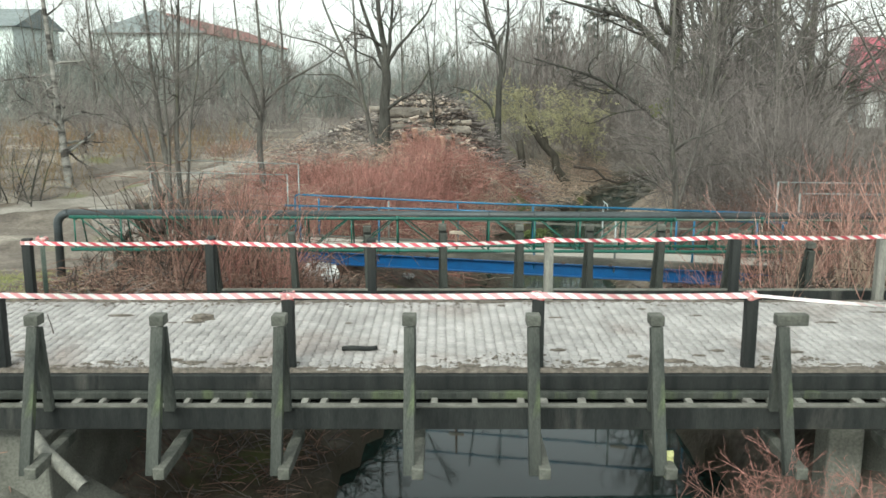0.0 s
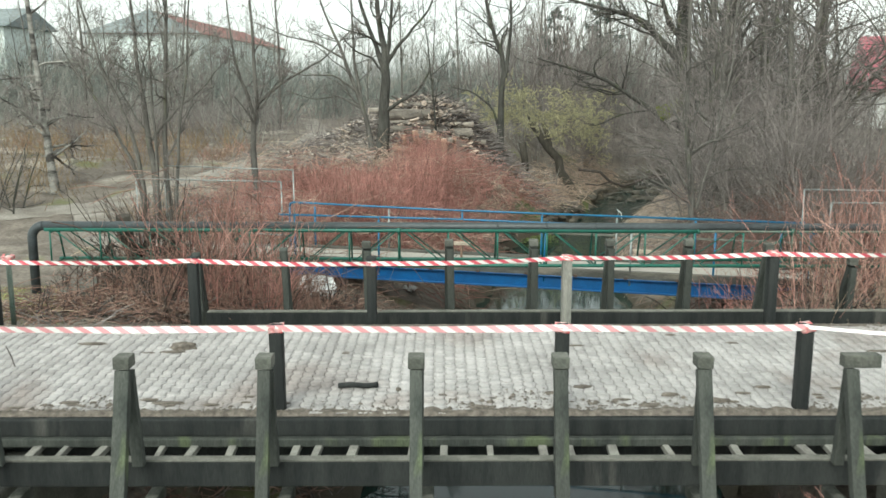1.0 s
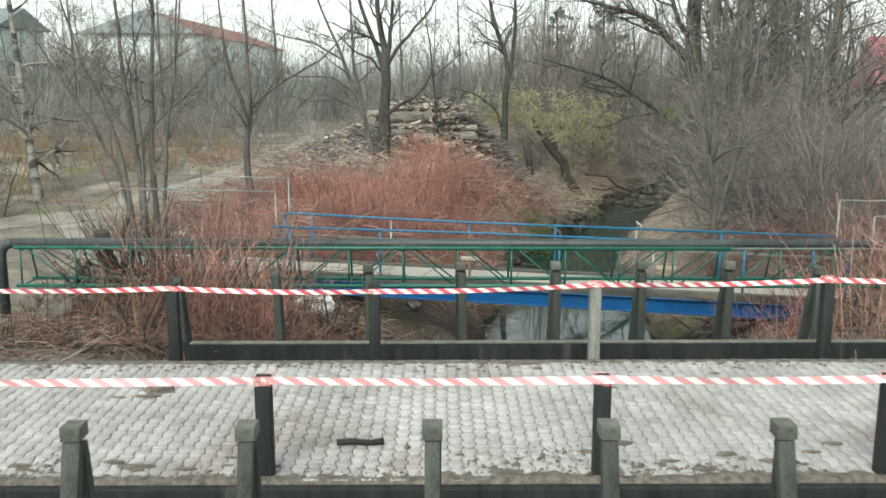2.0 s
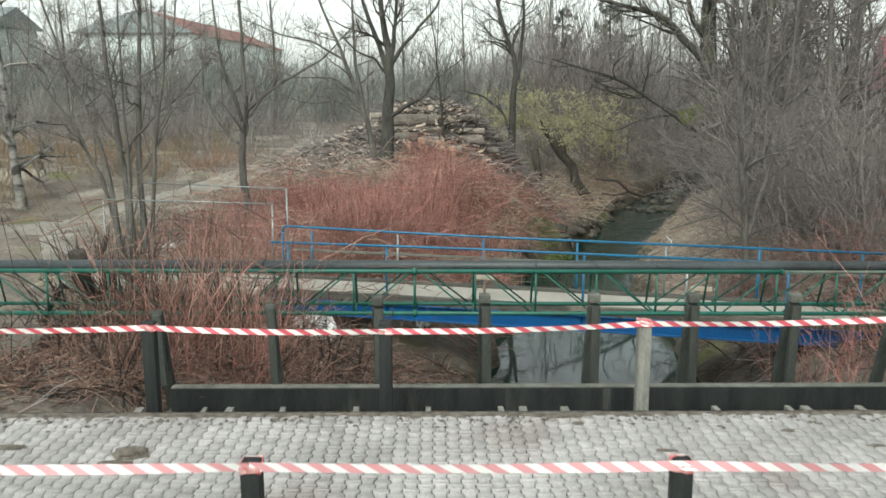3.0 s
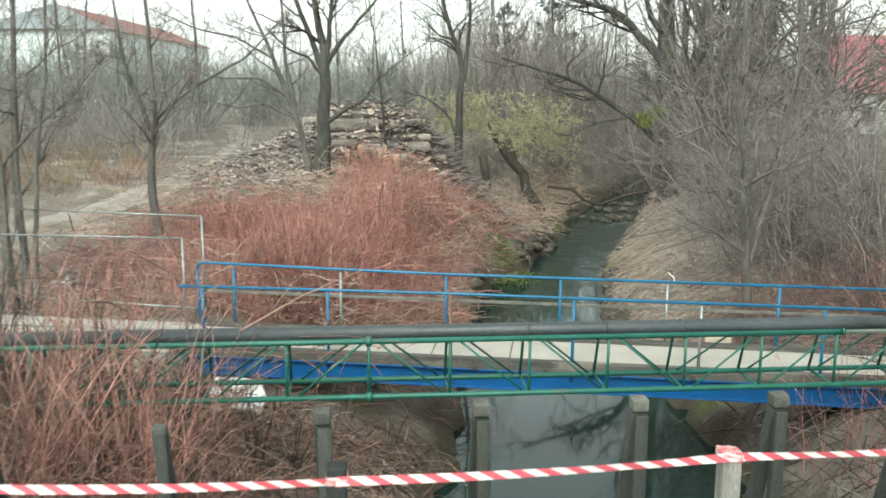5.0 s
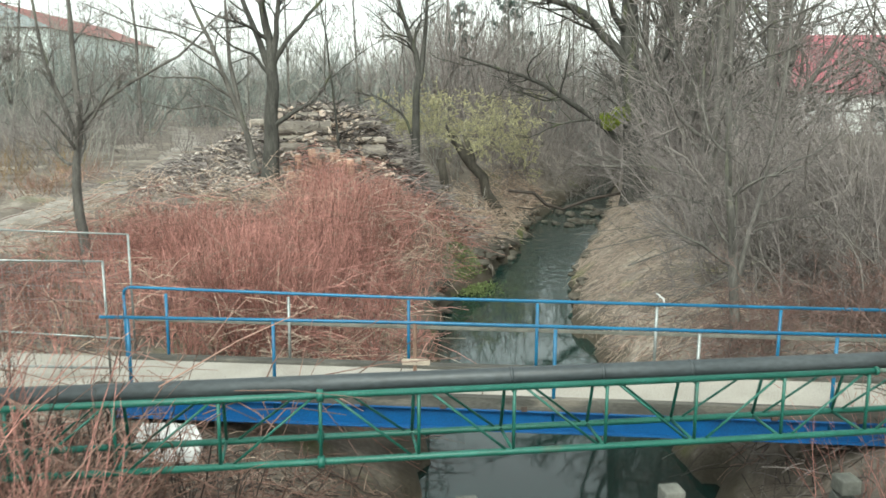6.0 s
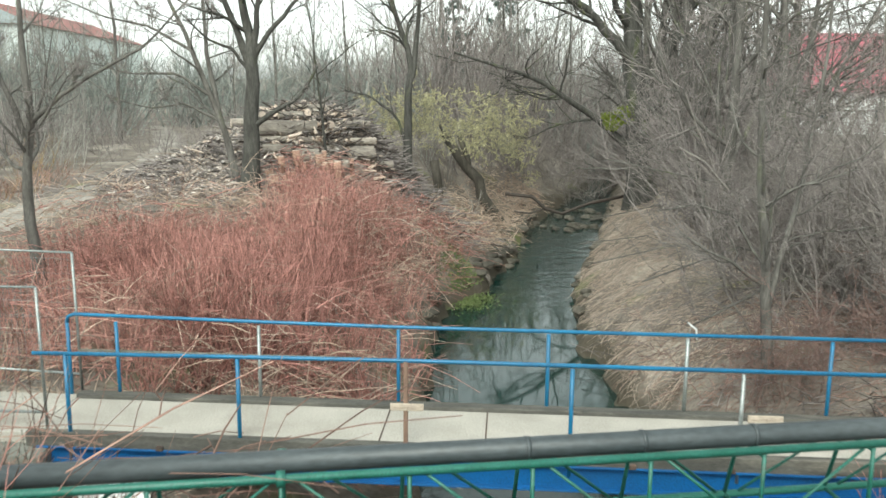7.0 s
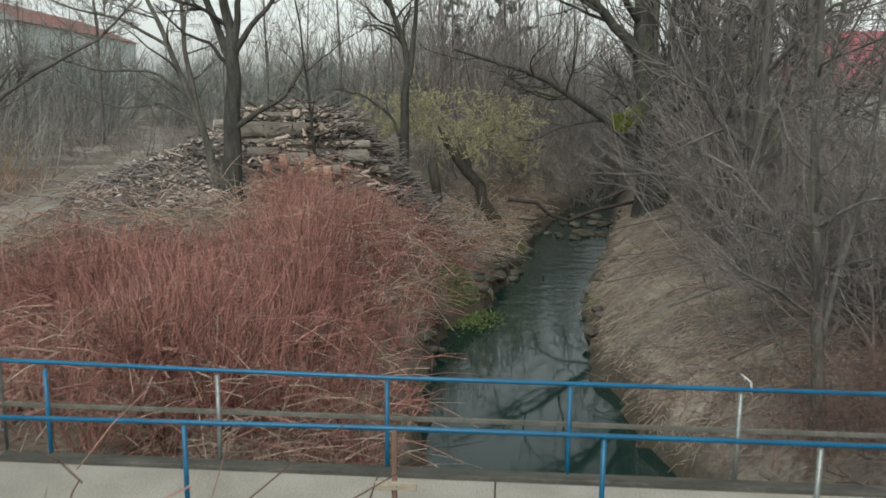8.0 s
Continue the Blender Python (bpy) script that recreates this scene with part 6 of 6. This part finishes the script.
cs = thing("concrete_slab", (-3.25, 23.1, gz(-3.25, 23.1) + 0.15), "broken white concrete slab on the bank under the footbridge", "slab", turn=15)
bm = bmesh.new()
outline = [(0.52 * math.cos(a) * r, 0.44 * math.sin(a) * r) for a, r in ((0.1, 1.0), (0.8, 1.15), (1.5, 0.86), (2.3, 1.1), (3.0, 0.92), (3.9, 1.18), (4.6, 0.8), (5.5, 1.1))]
foot = bm.faces.new([bm.verts.new((x, y, -0.03)) for x, y in outline])
top = bmesh.ops.extrude_face_region(bm, geom=[foot])["geom"]
for v in [g for g in top if isinstance(g, bmesh.types.BMVert)]:
    v.co.z += 0.14 + 0.05 * noise.noise(v.co * 5)
    v.co.xy *= 0.94
bmesh.ops.recalc_face_normals(bm, faces=bm.faces[:])
bmesh.ops.transform(bm, matrix=pose(0, 0, 0.02, 34, 10, 0), verts=bm.verts[:])
part("slab", bm, M_WALL_WHITE, cs)
for x, y, w in ((-8.2, 29.6, 0.26), (-5.3, 21.4, 0.24), (-5.9, 30.0, 0.16), (-6.2, 22.3, 0.18), (-4.6, 20.6, 0.15), (-1.0, 25.8, 0.2)):
    lit = thing("plastic_litter", (x, y, gz(x, y) + 0.1), "crumpled white plastic litter among dead stems", "litter", "litter on the bank", turn=x * 40)
    bm = bmesh.new()
    bmesh.ops.create_grid(bm, x_segments=7, y_segments=6, size=w)
    for v in bm.verts:
        v.co.z = w * 0.9 * noise.noise(v.co * (2.2 / w) + Vector((x, y, 0)))
        v.co.xy *= 0.8 + 0.4 * noise.noise(v.co * (1.5 / w) + Vector((y, x, 0)))
    bmesh.ops.solidify(bm, geom=bm.faces[:], thickness=0.006)
    part("sheet", bm, M_WALL_WHITE, lit)
rt = random.Random(17)
for i in range(95):
    y = rt.uniform(35, 54) if i % 3 else rt.uniform(44, 52)
    side = rt.random()
    if side < 0.55:
        x = float(left_edge(y)) - rt.uniform(-0.1, 0.8)
    elif side < 0.72:
        x = float(right_edge(y)) + rt.uniform(-0.1, 0.4)
    else:
        y = rt.uniform(51.5, 58)
        x = rt.uniform(float(left_edge(y)) - 0.3, float(right_edge(y)) + 0.3)
    bm = bmesh.new()
    bmesh.ops.create_icosphere(bm, subdivisions=2, radius=rt.uniform(0.1, 0.34))
    for v in bm.verts:
        v.co *= 1 + 0.35 * noise.noise(v.co * 4 + Vector((i, 0, 0)))
        v.co = Vector((v.co.x * (0.8 + 0.07 * (i % 7)), v.co.y, v.co.z * 0.5))
    e = thing("stone", (x, y, max(gz(x, y), WATER_Z) + 0.05), "grey stone at the water's edge", "stone", "stones along the stream")
    part("rock", bm, M_STONE, e)
rng = np.random.default_rng(91)
nl = 2200
lx, ly = 3.8 + rng.normal(size=nl) * 0.45, 39.3 + rng.normal(size=nl) * 0.55
lz = np.maximum(ground_z(lx, ly), WATER_Z) + rng.uniform(0.02, 0.18, nl)
c = np.stack([lx, ly, lz], 1)
ta = unit(rng.normal(size=(nl, 3)))
tb = unit(np.cross(ta, rng.normal(size=(nl, 3))))
sz = rng.uniform(0.02, 0.05, nl)[:, None]
v = np.stack([c - ta * sz, c - tb * sz * 0.6, c + ta * sz, c + tb * sz * 0.6], 1).reshape(-1, 3)
tagged(new("bank_plants", raw_mesh("bank_plants", v, np.arange(nl * 4).reshape(-1, 4), M_GREENLEAF)), "fresh green leaves at the water's edge", "plants", kind="stuff")
rng = np.random.default_rng(93)
nl = 1500
u_ = unit(rng.normal(size=(nl, 3))) * (rng.uniform(0, 1, nl) ** 0.4)[:, None] * np.array([0.75, 0.5, 0.45])
u_[:, 2] += 0.15 * np.sin(u_[:, 0] * 5)
ta = unit(rng.normal(size=(nl, 3)) + np.array([0, 0, 0.6]))
tb = unit(np.cross(ta, rng.normal(size=(nl, 3))))
sz = rng.uniform(0.04, 0.1, nl)[:, None]
v = np.stack([u_ - ta * sz, u_ - tb * sz * 0.35, u_ + ta * sz, u_ + tb * sz * 0.35], 1).reshape(-1, 3)
mo = thing("moss_tuft", (12.1, 49.7, 2.1), "bright yellow-green moss tuft on a tree limb", "moss")
tagged(under(new("tuft", raw_mesh("tuft", v, np.arange(nl * 4).reshape(-1, 4), M_MOSS)), mo), kind="stuff")
thicket("grass", 13000, ((-13, -5.8, 15.6, 21.0), lambda x, y: soft(-x, 5.8, 7.2) * (0.35 + 0.65 * soft(rough_field(x, y, 1.5), -0.5, 0.2))), 0.15, M_GRASS, 92, "short dull green grass beside the bridge", lean=0.5, r=0.006, k=3, per=20, spread=0.25, category="grass")

# ---------------------------------------------------------------- paving blocks


def paver_shape():
    a, b, h = 0.0768, 0.0518, 0.0985
    out = [(a, -h), (a, -0.062), (b, -0.036), (b, 0.036), (a, 0.062), (a, h), (-a, h), (-a, 0.062), (-b, 0.036), (-b, -0.036), (-a, -0.062), (-a, -h)]
    out = np.array(out)
    inner = out * np.array([0.955, 0.985])
    v = np.concatenate([np.c_[out, np.full(12, -0.05)], np.c_[out, np.full(12, -0.006)], np.c_[inner, np.zeros(12)]])
    quads = [(i, (i + 1) % 12, 12 + (i + 1) % 12, 12 + i) for i in range(12)] + [(12 + i, 12 + (i + 1) % 12, 24 + (i + 1) % 12, 24 + i) for i in range(12)]
    top = [(24 + 0, 24 + 1, 24 + 10, 24 + 11), (24 + 1, 24 + 2, 24 + 9, 24 + 10), (24 + 2, 24 + 3, 24 + 8, 24 + 9), (24 + 3, 24 + 4, 24 + 7, 24 + 8), (24 + 4, 24 + 5, 24 + 6, 24 + 7)]
    return v, np.array(quads + top)


pv, pq = paver_shape()
paver_me = raw_mesh("paver", pv, pq, M_PAVER)
rng = np.random.default_rng(77)
rest_v, rest_q, off, count = [], [], 0, 0
col = 0
x = X0 + 0.1
while x < X1 - 0.1:
    y = Y0 + 0.1 + (0.1 if col % 2 else 0.0)
    while y < Y1 - 0.08:
        dz = 0.012 * float(rough_field(np.array([x]), np.array([y]), 1.2)[0]) + rng.uniform(-0.004, 0.004)
        if -1.0 < x < 1.1 and count < 300:
            ob = new("paver", paver_me)
            ob.parent = deck
            ob.matrix_basis = pose(x, y, dz, rng.uniform(-0.8, 0.8), rng.uniform(-0.8, 0.8), rng.uniform(-0.6, 0.6))
            count += 1
        else:
            rest_v.append(pv + np.array([x, y, dz]))
            rest_q.append(pq + off)
            off += len(pv)
        y += 0.2
    x += 0.14
    col += 1
ob = new("paving", raw_mesh("paving", np.concatenate(rest_v), np.concatenate(rest_q), M_PAVER))
ob.parent = deck
tagged(ob, "", "", "", "stuff")
